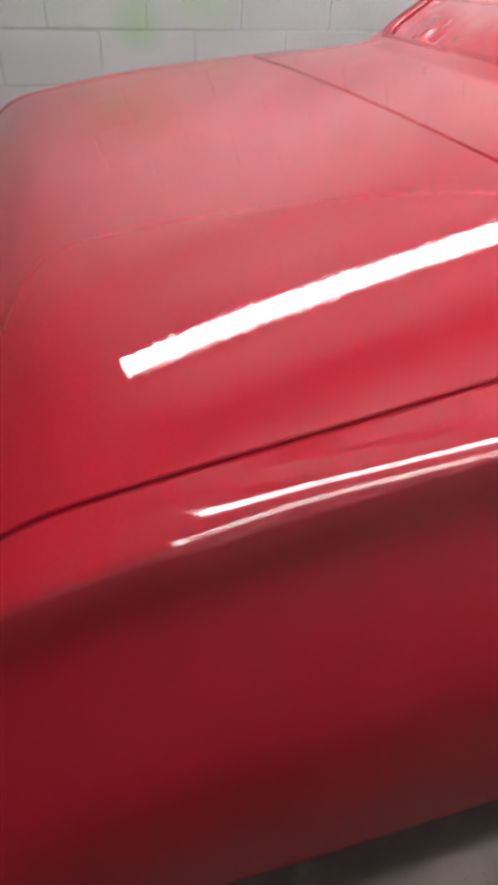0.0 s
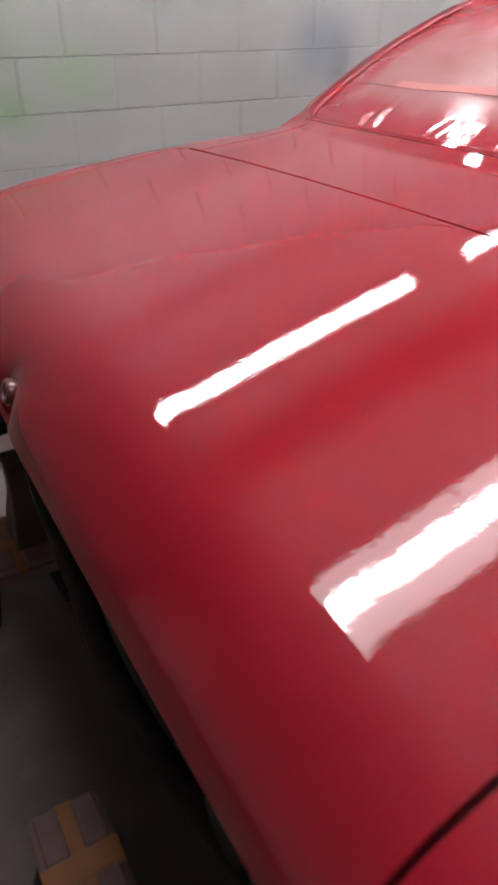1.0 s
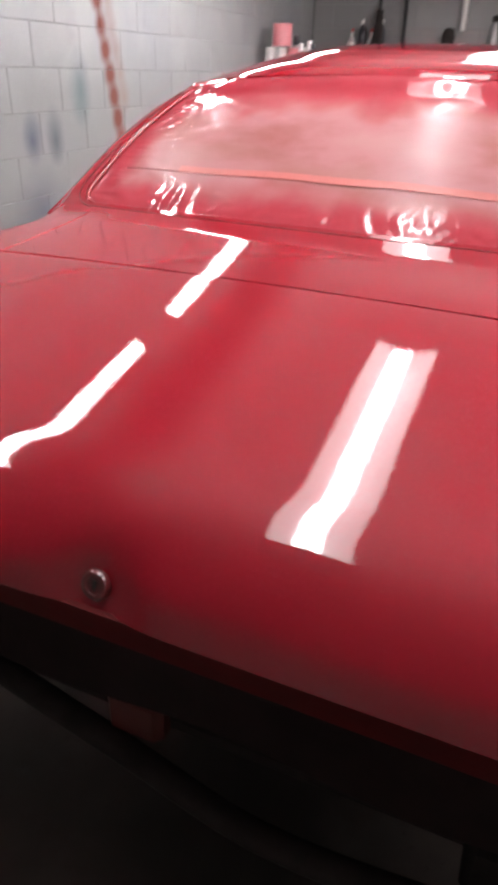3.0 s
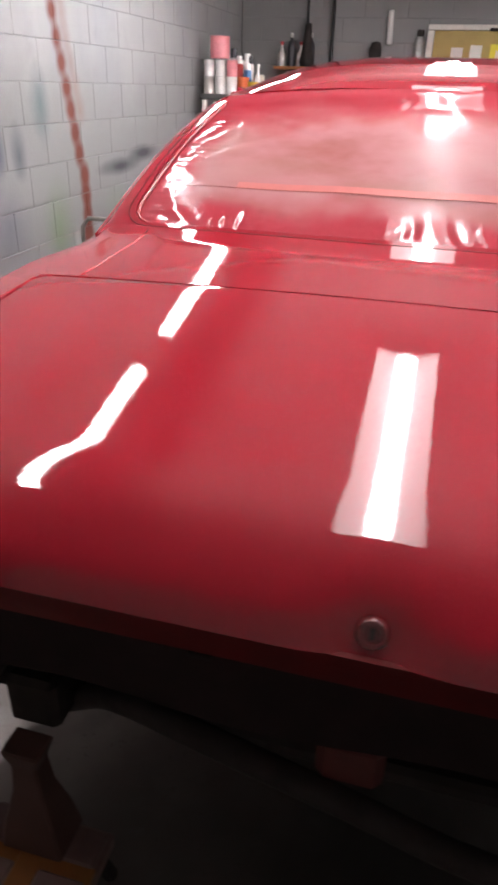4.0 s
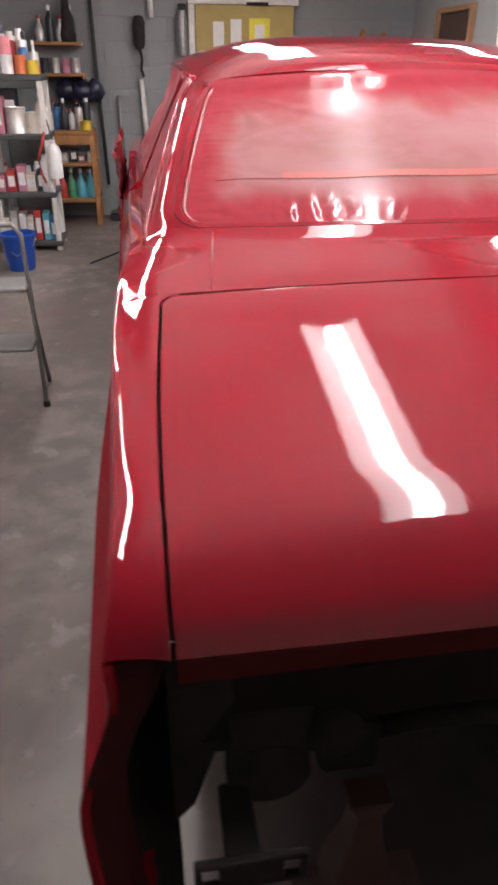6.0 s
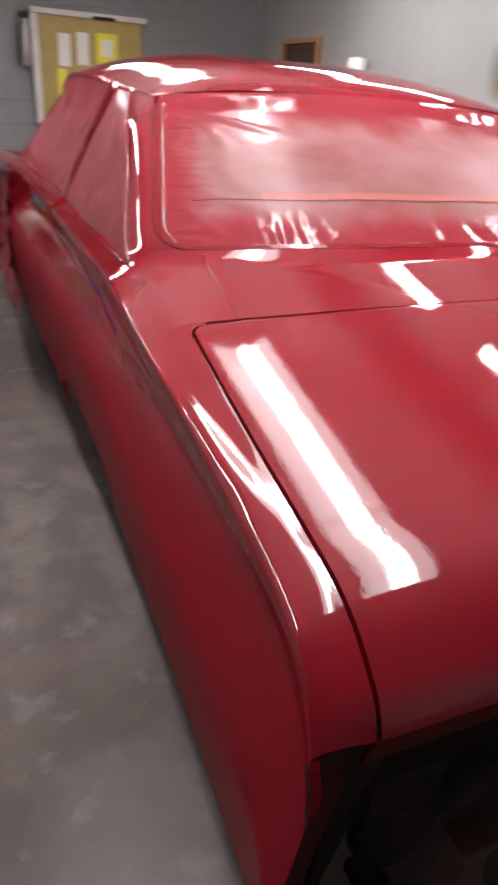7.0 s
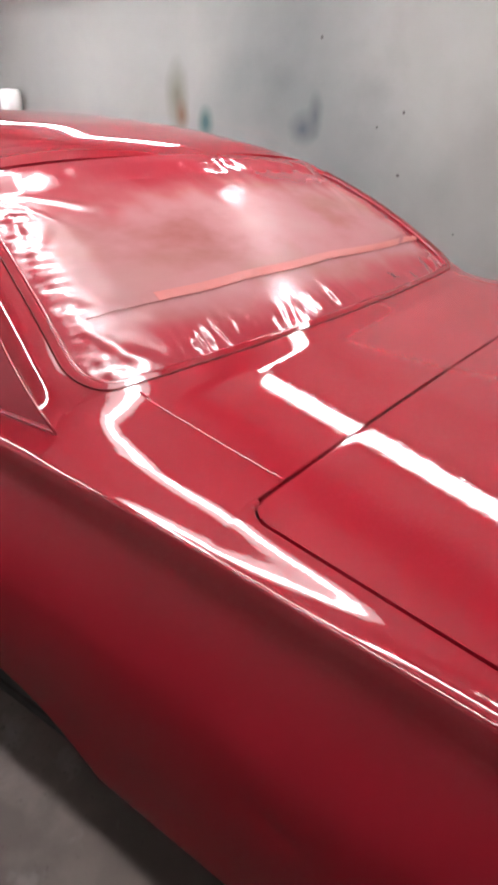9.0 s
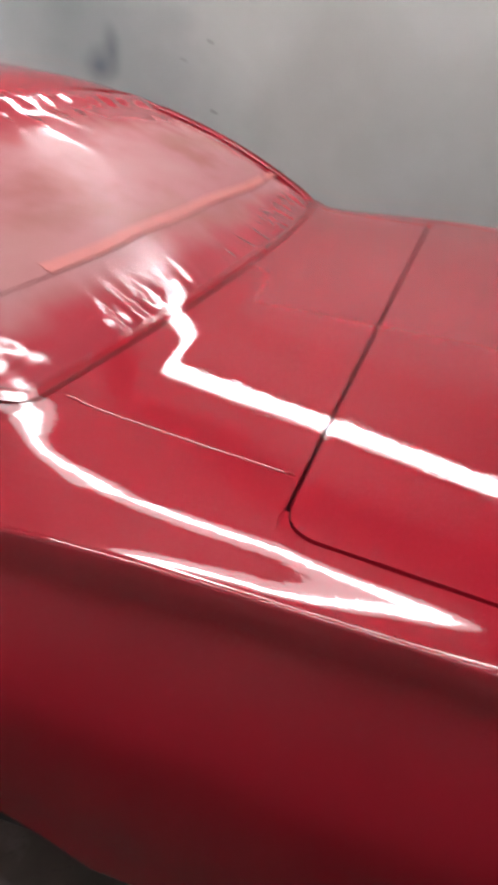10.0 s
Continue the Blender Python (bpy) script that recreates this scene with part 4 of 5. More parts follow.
# ---- ceiling lights ----
def ceiling_light(x, y0, y1, wide, label):
    drop = 2.30 if wide else 2.235
    ob = thing("ceiling_light", label, "light", "fluorescent ceiling lights", at=(x, (y0 + y1) / 2, drop))
    h = (y1 - y0) / 2
    if wide:
        rows = []
        profile = ((-0.132, -0.030), (-0.127, -0.030), (-0.058, -0.006), (-0.050, 0.0), (0.050, 0.0), (0.058, -0.006), (0.127, -0.030), (0.132, -0.030))
        for y in (-h, -0.002, 0.002, h):
            rows.append([(wx, y, wz) for wx, wz in profile])
        sheet("reflector_wing", rows, M_REFLECTOR_GLOW, ob, "white reflector wings with a glow of their own", 0.004, up=(0, 0, -1))
        part("housing", box(-0.05, 0.05, -h, h, 0.006, 0.06, 0.006), M_WHITE, ob)
        part("joint_band", box(-0.124, 0.124, -0.12, -0.116, -0.040, -0.030, 0.001), M_STEEL, ob)
        tx, tz, r = 0.022, -0.052, 0.018
    else:
        part("housing", box(-0.032, 0.032, -h, h, 0.0, 0.05, 0.005), M_STEEL, ob, "narrow grey strip housing")
        tx, tz, r = 0.015, -0.025, 0.0125
    for dx in (-tx, tx):
        bm = tube([(dx, -h + 0.02, tz), (dx, h - (0.10 if wide else 0.02), tz)], r, 12)
        part("tube", bm, M_TUBE if wide else M_TUBE_SLIM, ob, "lit fluorescent tube", True, sharp=40)
    for dy in (-h + 0.012, h - (0.092 if wide else 0.012)):
        part("lamp_holder", box(-tx - 0.022, tx + 0.022, dy - 0.01, dy + 0.01, tz - 0.022, 0.02, 0.003), M_WHITE, ob)
        part("hanger", tube([(0, dy * 0.8, 0.05), (0, dy * 0.8, CEILING - drop)], 0.003, 5), M_STEEL, ob)
    return ob


WIDE = "lit twin-tube fluorescent light with wide white reflector"
SLIM = "lit slim twin-tube fluorescent strip hung from the ceiling"
ceiling_light(-0.02, 0.40, 2.50, True, WIDE)
ceiling_light(-0.02, 3.50, 6.00, True, WIDE)
ceiling_light(-1.14, 0.36, 2.09, False, SLIM)
ceiling_light(-1.14, 2.36, 4.86, False, SLIM)
ceiling_light(1.12, 0.36, 2.18, False, SLIM)
ceiling_light(1.12, 2.56, 4.86, False, SLIM)

joist_mesh = mesh_of("joist", box(WALL_LEFT + 0.01, WALL_RIGHT - 0.01, -0.02, 0.02, -0.03, 0.0, 0.003), M_JOIST)
for k in range(22):
    j = new("joist", joist_mesh)
    j.location = (0, WALL_BACK + 0.2 + 0.40 * k, CEILING - 0.001)
    tagged(j, "thin pale wooden ceiling batten", "batten", "ceiling battens", "structure")

# ---- far corner: shelves, bench, ladder, bucket ----
# These are laid out too far off; settle() scales each group about the camera's place to fit its view.
VIEW_EYE = Vector((-0.37, -0.05, 1.49))
SETTLED = set(ob.name for ob in scene.collection.objects)


def settle(k, foot=None):
    """Scales all things built since the last call by k about the camera's place; foot: the height scale of what stands
    on the floor.
    """
    move = Matrix.Translation(VIEW_EYE) @ Matrix.Scale(k, 4) @ Matrix.Translation(-VIEW_EYE)
    if foot:
        move[2][2], move[2][3] = foot, FLOOR
    for ob in list(scene.collection.objects):
        if ob.name not in SETTLED:
            SETTLED.add(ob.name)
            if ob.parent is None:
                ob.matrix_basis = move @ ob.matrix_basis


def shelf_unit(x0, x1, y0, y1, heights, name, label, board_m, post_m, post=0.045):
    ob = thing(name, label, "shelf")
    for z in heights:
        b = bmesh.new()
        box(x0, x1, y0, y1, z - 0.045, z, 0.008, b)
        part("shelf_board", b, board_m, ob)
    for x in (x0 + 0.01, x1 - post - 0.01):
        for y in (y0 + 0.01, y1 - post - 0.01):
            part("post", box(x, x + post, y, y + post, 0.0, heights[-1] - 0.046, 0.008), post_m, ob)
    return ob


SH = (0.09, 0.505, 0.965, 1.405)
shelf_unit(-2.10, -1.56, 6.28, 6.72, SH, "storage_shelf", "plastic storage shelf with dark boards and cream posts, crowded with cans", M_SHELF, M_POST)

CAN_COLORS = {
    "white": plain("can_white", (0.80, 0.77, 0.74), 0.4, 0.2, 0.15, 30, 0), "pink": plain("can_pink", (0.75, 0.26, 0.28), 0.4, 0, 0.15, 30, 0), "red": plain("can_red", (0.45, 0.04, 0.04), 0.4, 0, 0.15, 30, 0),
    "orange": plain("can_orange", (0.65, 0.16, 0.06), 0.4, 0, 0.15, 30, 0), "yellow": plain("can_yellow", (0.65, 0.45, 0.04), 0.4, 0, 0.15, 30, 0), "black": plain("can_black", (0.025, 0.025, 0.03), 0.35, 0, 0.2, 30, 0),
    "blue": plain("can_blue", (0.05, 0.16, 0.35), 0.4, 0, 0.15, 30, 0), "teal": plain("can_teal", (0.10, 0.36, 0.42), 0.4, 0, 0.15, 30, 0), "tin": plain("can_tin", (0.6, 0.56, 0.52), 0.35, 0.6, 0.15, 30, 0), "cream": plain("can_cream", (0.72, 0.62, 0.52), 0.5, 0, 0.15, 30, 0),
    "green": plain("can_green", (0.05, 0.22, 0.10), 0.4, 0, 0.15, 30, 0), "mauve": plain("can_mauve", (0.48, 0.18, 0.24), 0.45, 0, 0.2, 30, 0),
}


def paint_can(x, y, z, r, h, tone, label):
    ob = thing("paint_can", label, "can", at=(x, y, z))
    part("can_body", turned([(0.0, 0.0), (r, 0.0), (r * 1.03, 0.004), (r, 0.008), (r, h - 0.008), (r * 1.04, h - 0.004), (r * 1.02, h), (r * 0.8, h), (r * 0.78, h - 0.006), (0, h - 0.006)], 20), CAN_COLORS[tone], ob, "", True, sharp=35)
    return ob


def spray_can(x, y, z, r, h, tone, cap, label):
    ob = thing("spray_can", label, "spray can", at=(x, y, z))
    part("can_body", turned([(0.0, 0.0), (r, 0.0), (r, h * 0.74), (r * 0.95, h * 0.77), (r * 0.6, h * 0.82), (0, h * 0.82)], 16), CAN_COLORS[tone], ob, "", True, sharp=35)
    part("cap", turned([(r * 0.75, h * 0.78), (r * 0.75, h * 0.97), (r * 0.68, h), (0, h)], 16), CAN_COLORS[cap], ob, "", True, sharp=35)
    return ob


BOTTLE_SHAPES = (
    ((1.0, 0.0), (1.02, 0.1), (1.0, 0.6), (0.75, 0.72), (0.32, 0.80), (0.32, 0.88)),
    ((0.95, 0.0), (1.0, 0.04), (1.0, 0.78), (0.9, 0.84), (0.5, 0.87), (0.5, 0.9)),
    ((1.05, 0.0), (1.1, 0.05), (1.1, 0.45), (0.6, 0.62), (0.35, 0.74), (0.35, 0.88)),
)


def bottle(x, y, z, r, h, tone, label):
    shape = BOTTLE_SHAPES[int(abs(x * 37 + y * 11 + h * 53)) % 3]
    ob = thing("bottle", label, "bottle", at=(x, y, z))
    neck = shape[-1][0]
    part("bottle_body", turned([(0.0, 0.0)] + [(r * a, h * q) for a, q in shape] + [(0, h * shape[-1][1])], 16), CAN_COLORS[tone], ob, "", True, sharp=40)
    part("bottle_cap", turned([(r * neck * 1.2, h * (shape[-1][1] - 0.02)), (r * neck * 1.2, h * 0.99), (r * neck, h), (0, h)], 12), CAN_COLORS[("white", "black", "red")[int(h * 100) % 3]], ob)
    return ob


def carton(x, y, z, w, d, h, tone, label, turn=0.0):
    ob = thing("carton", label, "box", at=(x, y, z))
    ob.rotation_euler = (0, 0, radians(turn))
    part("carton_body", box(-w / 2, w / 2, -d / 2, d / 2, 0, h, 0.004), CAN_COLORS[tone], ob)
    part("carton_label", box(-w * 0.36, w * 0.36, -d / 2 - 0.002, -d / 2 + 0.003, h * 0.25, h * 0.75, 0.0005), CAN_COLORS["white"], ob)
    return ob


# top shelf: two storeys of cans and a pink pail
t = SH[3]
paint_can(-1.97, 6.45, t + 0.275, 0.085, 0.17, "pink", "pink lidded pail on stacked cans")
for k in range(4):
    paint_can(-2.04 + 0.105 * k, 6.36, t, 0.048, 0.135, ("tin", "white", "white", "orange")[k], "quart paint can on the top shelf")
for k in range(3):
    paint_can(-2.04 + 0.105 * k, 6.36, t + 0.137, 0.046, 0.125, ("white", "white", "pink")[k], "pale quart can stacked on another can")
spray_can(-1.80, 6.48, t, 0.034, 0.30, "red", "white", "red spray can with white cap")
spray_can(-1.73, 6.50, t, 0.034, 0.32, "white", "white", "tall white spray can on the shelf")
spray_can(-1.70, 6.40, t, 0.034, 0.24, "blue", "white", "blue-grey spray can on the shelf")
spray_can(-1.88, 6.58, t, 0.034, 0.36, "tin", "black", "grey spray can behind the paint cans")
paint_can(-1.635, 6.36, t, 0.05, 0.10, "yellow", "yellow and red tub at the shelf edge")
paint_can(-1.635, 6.50, t, 0.045, 0.06, "red", "small red tub on the shelf")
# second shelf
t = SH[2]
carton(-1.98, 6.42, t, 0.12, 0.2, 0.28, "mauve", "dull red carton with pale label")
paint_can(-1.83, 6.40, t, 0.085, 0.20, "tin", "gallon can with white label")
paint_can(-1.68, 6.42, t, 0.07, 0.16, "cream", "cream plastic tub on the shelf")
carton(-1.90, 6.58, t, 0.16, 0.14, 0.33, "black", "dark carton at the back of the shelf")
bottle(-1.64, 6.56, t, 0.05, 0.30, "cream", "cream plastic jug at the back")
# third shelf
t = SH[1]
for k in range(5):
    carton(-2.02 + 0.085 * k, 6.42, t, 0.075, 0.16, 0.14 + 0.035 * (k % 3), ("mauve", "red", "mauve", "cream", "black")[k], "small bright carton on the middle shelf", 4 * (k % 3) - 4)
bottle(-1.63, 6.26 + 0.10, t, 0.052, 0.30, "white", "tall white plastic bottle on the shelf")
# bottom shelf
t = SH[0]
for k in range(7):
    carton(-2.03 + 0.068 * k, 6.42, t, 0.058, 0.18, 0.20 + 0.03 * ((k * 2) % 3), ("cream", "tin", "white", "cream", "red", "teal", "blue")[k], "upright carton on the bottom shelf", 2 * (k % 3) - 2)

# crowded back rows
rng = random.Random(7)
TONES = ("white", "tin", "cream", "pink", "mauve", "black", "red", "blue", "tin", "white")
for level, tall in ((SH[3], 0.22), (SH[2], 0.30), (SH[1], 0.28), (SH[0], 0.28)):
    x = -2.06
    while x < -1.62:
        r = rng.uniform(0.028, 0.05)
        y = 6.58 + rng.uniform(0.0, 0.05)
        h = tall * rng.uniform(0.6, 1.0)
        pick = rng.random()
        tone = rng.choice(TONES)
        if pick < 0.4:
            paint_can(x + r, y + 0.03, level, r, h * 0.7, tone, "dented tin at the back of the shelf")
        elif pick < 0.7:
            bottle(x + r, y + 0.03, level, r * 0.8, h, tone, "plastic bottle at the back of the shelf")
        else:
            carton(x + r, y + 0.03, level, r * 1.8, 0.09, h, tone, "worn carton at the back of the shelf", rng.uniform(-8, 8))
        x += 2 * r + 0.012
for k in range(7):
    x = -2.05 + 0.07 * k
    (spray_can if k % 2 else bottle)(*((x, 6.50, SH[3], 0.03, 0.24 + 0.03 * (k % 3), ("white", "black", "tin")[k % 3]) + ((("black", "white")[k // 2 % 2],) if k % 2 else ()) + ("can standing behind the paint tins",)))
hose = [(-1.60, 6.27, SH[2] + 0.02), (-1.62, 6.24, SH[2] - 0.06), (-1.67, 6.25, SH[2] - 0.18), (-1.66, 6.26, SH[2] - 0.30), (-1.63, 6.26, SH[2] - 0.38)]
alone("red_hose", tube(hose, 0.011, 8), CAN_COLORS["red"], "thin red rubber hose hanging from the shelf", "hose", smooth=True)
jug = thing("white_jug", "white plastic jug hung on the shelf front", "jug", at=(-1.545, 6.30, 0.62))
part("jug_body", turned([(0.0, 0.0), (0.058, 0.0), (0.062, 0.02), (0.062, 0.20), (0.045, 0.25), (0.022, 0.27), (0.022, 0.30), (0, 0.30)], 18), CAN_COLORS["white"], jug, "", True, sharp=40)
part("jug_strap", tube([(0.0, 0.0, 0.30), (-0.02, 0.0, 0.42), (-0.03, 0.0, 0.46)], 0.006, 6), CAN_COLORS["black"], jug)

settle(0.874)

# oak bench with upper shelf
bench = thing("oak_bench", "honey oak bench stand with shelves full of bottles", "bench")
for z0, z1 in ((0.25, 0.28), (0.62, 0.645), (0.93, 0.965)):
    part("shelf_board", box(-1.50, -1.06, 6.62, 7.04, z0, z1, 0.004), M_OAK, bench)
part("apron", box(-1.495, -1.065, 6.625, 6.645, 0.83, 0.928, 0.003), M_OAK, bench)
for x in (-1.50, -1.105):
    for y in (6.622, 6.99):
        part("leg", box(x, x + 0.045, y, y + 0.045, 0.0, 0.929, 0.004), M_OAK, bench)
for k in range(6):
    bottle(-1.45 + 0.066 * k, 6.78 + 0.05 * (k % 2), 0.965, 0.034, 0.20 + 0.05 * (k % 3), ("white", "blue", "black", "white", "tin", "black")[k], "plastic bottle on the oak bench")
paint_can(-1.13, 6.74, 0.965, 0.05, 0.09, "yellow", "yellow tub on the oak bench")
for k in range(4):
    bottle(-1.40 + 0.085 * k, 6.76, 0.28, 0.042, 0.30, ("red", "green", "teal", "teal")[k], "coloured bottle under the oak bench")
for k in range(8):
    tone = ("black", "tin", "blue", "white", "black", "cream", "green", "tin")[k]
    bottle(-1.47 + 0.052 * k, 6.92 + 0.03 * (k % 2), 0.965, 0.024, 0.16 + 0.045 * ((k * 3) % 4), tone, "small bottle crowded on the oak bench")
for k in range(5):
    carton(-1.43 + 0.078 * k, 6.80, 0.645, 0.06, 0.12, 0.07 + 0.03 * (k % 3), ("cream", "tin", "black", "mauve", "cream")[k], "small box on the bench shelf", 5 * (k % 3) - 5)
for ob in list(scene.collection.objects):
    if ob.name not in SETTLED and ob.parent is None:
        ob.location.x -= 0.11
settle(0.970, 0.815)
upper = thing("wall_shelf", "small dark wooden wall shelf with jars", "shelf")
for z in (1.38, 1.62):
    part("shelf_board", box(-1.62, -1.22, 6.86, 7.09, z, z + 0.025, 0.003), M_OAK, upper)
for x in (-1.62, -1.24):
    part("side_board", box(x, x + 0.02, 6.87, 7.09, 1.36, 1.379, 0.002), M_OAK, upper)
for k in range(4):
    bottle(-1.57 + 0.09 * k, 6.97, 1.645, 0.036, 0.20 + 0.07 * (k % 2), ("tin", "black", "white", "black")[k], "glass jar on the wall shelf")
for k in range(4):
    paint_can(-1.56 + 0.09 * k, 6.96, 1.405, 0.036, 0.12, ("black", "tin", "mauve", "tin")[k], "small tin on the wall shelf")
spray_gun = thing("polisher", "black electric polisher on the wall shelf", "power tool", at=(-1.33, 6.95, 1.645))
part("polisher_body", turned([(0.0, 0.0), (0.06, 0.0), (0.07, 0.05), (0.05, 0.12), (0.035, 0.26), (0.03, 0.34), (0, 0.35)], 16), M_BLACK, spray_gun, "", True)

# dark bags hung over the bench
for k, (x, w) in enumerate(((-1.40, 0.10), (-1.26, 0.11), (-1.14, 0.08))):
    bm = turned([(0.0, -0.09), (w * 0.7, -0.08), (w, -0.02), (w * 0.8, 0.05), (w * 0.3, 0.09), (0.0, 0.10)], 18)
    for v in bm.verts:
        v.co += Vector((noise.noise(v.co * 22 + Vector((k, 0, 0))), noise.noise(v.co * 22 + Vector((0, k, 5))), noise.noise(v.co * 20))) * 0.02
    ob = alone("work_bag", bm, plain("dark_blue_bag", (0.014, 0.013, 0.032), 0.28, 0, 0.4, 20), "dark blue shiny work bag hung on the wall", "bag", "hung bags", smooth=True)
    ob.location = (x, 6.98, 1.27)

settle(0.970)

# step ladder and bucket
ladder = thing("step_stool", "folded grey metal step stool with bent top rail", "step stool")
lx, ly = -1.50, 3.06
rail = [(lx - 0.15, ly, 0.0), (lx - 0.15, ly + 0.02, 0.60), (lx - 0.145, ly + 0.03, 0.83), (lx - 0.11, ly + 0.03, 0.872), (lx + 0.11, ly + 0.03, 0.872), (lx + 0.145, ly + 0.03, 0.83), (lx + 0.15, ly + 0.02, 0.60), (lx + 0.15, ly, 0.0)]
part("front_rail", tube(rail, 0.011, 8), M_ALU, ladder, "bent tube rail", True, sharp=60)
for s in (-1, 1):
    part("back_leg", tube([(lx + s * 0.13, ly + 0.30, 0.0), (lx + s * 0.13, ly + 0.06, 0.62)], 0.010, 8), M_ALU, ladder, "", True)
    part("rubber_foot", turned([(0.0, 0.0), (0.018, 0.0), (0.016, 0.03), (0, 0.03)], 12, (lx + s * 0.15, ly, 0.0)), M_RUBBER, ladder)
for z, y in ((0.62, ly - 0.02), (0.36, ly - 0.07)):
    part("step", box(lx - 0.15, lx + 0.15, y - 0.06, y + 0.14, z - 0.02, z, 0.006), M_ALU, ladder)
bucket = thing("bucket", "blue plastic bucket on the concrete floor", "bucket", at=(-1.84, 5.70, 0))
part("pail", turned([(0.0, 0.0), (0.105, 0.0), (0.135, 0.27), (0.145, 0.275), (0.145, 0.29), (0.128, 0.29), (0.10, 0.012), (0.0, 0.012)], 28), M_BLUE, bucket, "", True, sharp=40)
part("bail", tube([(-0.14, 0.0, 0.27), (-0.12, -0.05, 0.20), (0.0, -0.15, 0.14), (0.12, -0.05, 0.20), (0.14, 0.0, 0.27)], 0.004, 6), M_STEEL, bucket)

settle(0.874)

# ---- far wall ----
board = thing("notice_board", "ochre board in a pale frame with papers taped on", "notice board", at=(0.23, 7.10, 1.55))
part("panel", box(-0.44, 0.46, -0.06, -0.04, -0.45, 0.40, 0.003), M_BOARD, board, "ochre yellow board")
part("top_frame", box(-0.50, 0.50, -0.075, -0.002, 0.402, 0.445, 0.004), M_POST, board)
part("side_frame", box(-0.50, -0.445, -0.07, -0.002, -0.45, 0.40, 0.004), M_POST, board)
for x0, x1, z0, z1, m in ((-0.28, -0.18, 0.02, 0.27, M_PAPER), (-0.12, -0.02, 0.04, 0.29, M_PAPER), (0.05, 0.24, 0.06, 0.30, M_YELLOW)):
    part("paper", box(x0, x1, -0.064, -0.0605, z0, z1, 0.0005), m, board)
part("paper", box(0.10, 0.19, -0.068, -0.0645, 0.12, 0.25, 0.0005), M_PAPER, board)
part("paper", box(-0.30, -0.22, -0.064, -0.0605, -0.22, 0.0, 0.0005), M_YELLOW, board)
clip = box(0.02, 0.22, -0.095, -0.076, 0.395, 0.42, 0.004)
part("clip", clip, M_BLACK, board)
ext = thing("fire_extinguisher", "small grey cylinder hung beside the board", "extinguisher", at=(-0.33, 7.02, 1.55))
part("cylinder", turned([(0.0, 0.0), (0.045, 0.0), (0.05, 0.02), (0.05, 0.30), (0.03, 0.35), (0.0, 0.35)], 18), M_STEEL, ext, "", True, sharp=40)
part("valve", box(-0.03, 0.03, -0.03, 0.03, 0.351, 0.40, 0.006), M_BLACK, ext)
gun = thing("drop_light", "black drop light hung on its grey cord", "work light", at=(-0.715, 7.03, 1.60))
part("handle", turned([(0.0, 0.0), (0.03, 0.0), (0.05, 0.04), (0.055, 0.20), (0.04, 0.25), (0.0, 0.26)], 16), M_BLACK, gun, "", True)
part("hook", tube([(0.0, 0, 0.0), (0.015, 0, -0.08), (0.0, 0, -0.16), (0.02, 0, -0.22)], 0.012, 8), M_BLACK, gun, "", True)
alone("wall_tool", tube([(-0.60, 7.06, 1.84), (-0.61, 7.06, 2.10)], 0.025, 10), M_WHITE, "pale tube clipped to the far wall", "tool", smooth=True)
alone("conduit", tube([(-1.13, 7.07, CEILING), (-1.12, 7.07, 1.35), (-1.10, 7.06, 0.45)], 0.016, 8), M_CABLE, "dark conduit pipe down the far wall", "pipe", smooth=True)
alone("wall_cable", tube([(-1.36, 7.07, CEILING), (-1.36, 7.07, 1.70)], 0.012, 6), M_CABLE, "black cable down the far wall", "cable", smooth=True)
alone("hung_rod", tube([(-0.94, 7.07, 1.22), (-0.93, 7.07, 0.62)], 0.016, 8), M_STEEL, "dark steel rod hung on the far wall", "rod", smooth=True)
alone("air_hose", tube([(-0.72, 7.05, 1.36), (-0.70, 7.05, 0.9), (-0.68, 7.05, 0.4)], 0.022, 8), M_POST, "pale hose hanging down the far wall", "hose", smooth=True)
for x, h in ((1.34, 0.10), (1.45, 0.06), (1.54, 0.08)):
    alone("small_tool", turned([(0.0, 0.0), (0.035, 0.0), (0.03, h * 0.6), (0.012, h), (0.0, h)], 12, (x, 7.0, 1.68)), M_OAK, "small wooden-handled tool on a ledge", "tool", "ledge tools")
alone("ledge", box(1.25, 1.65, 6.94, 7.09, 1.66, 1.68, 0.003), M_OAK, "thin wooden ledge on the far wall", "shelf")
settle(0.970)
for k in range(5):
    bm = box(-0.10, 0.10, -0.12, 0.12, 0, 0.09, 0.02)
    for v in bm.verts:
        v.co += Vector((0, 0, 0.02 * noise.noise(v.co * 30 + Vector((k, 0, 0)))))
    ob = alone("scrap_bundle", bm, CAN_COLORS[("black", "green", "teal", "black", "tin")[k]], "low bundle of clutter at the foot of the wall", "clutter", "floor clutter")
    ob.location = (-1.0 + 0.21 * k, 6.9, 0.0)
alone("floor_cord", tube([(-1.2, 5.2, 0.008), (-0.95, 5.6, 0.008), (-0.7, 5.75, 0.008), (-0.4, 5.7, 0.008), (0.0, 5.9, 0.008)], 0.008, 6), M_CABLE, "thin brown cord lying on the floor", "cord", smooth=True)

settle(0.970, 0.815)

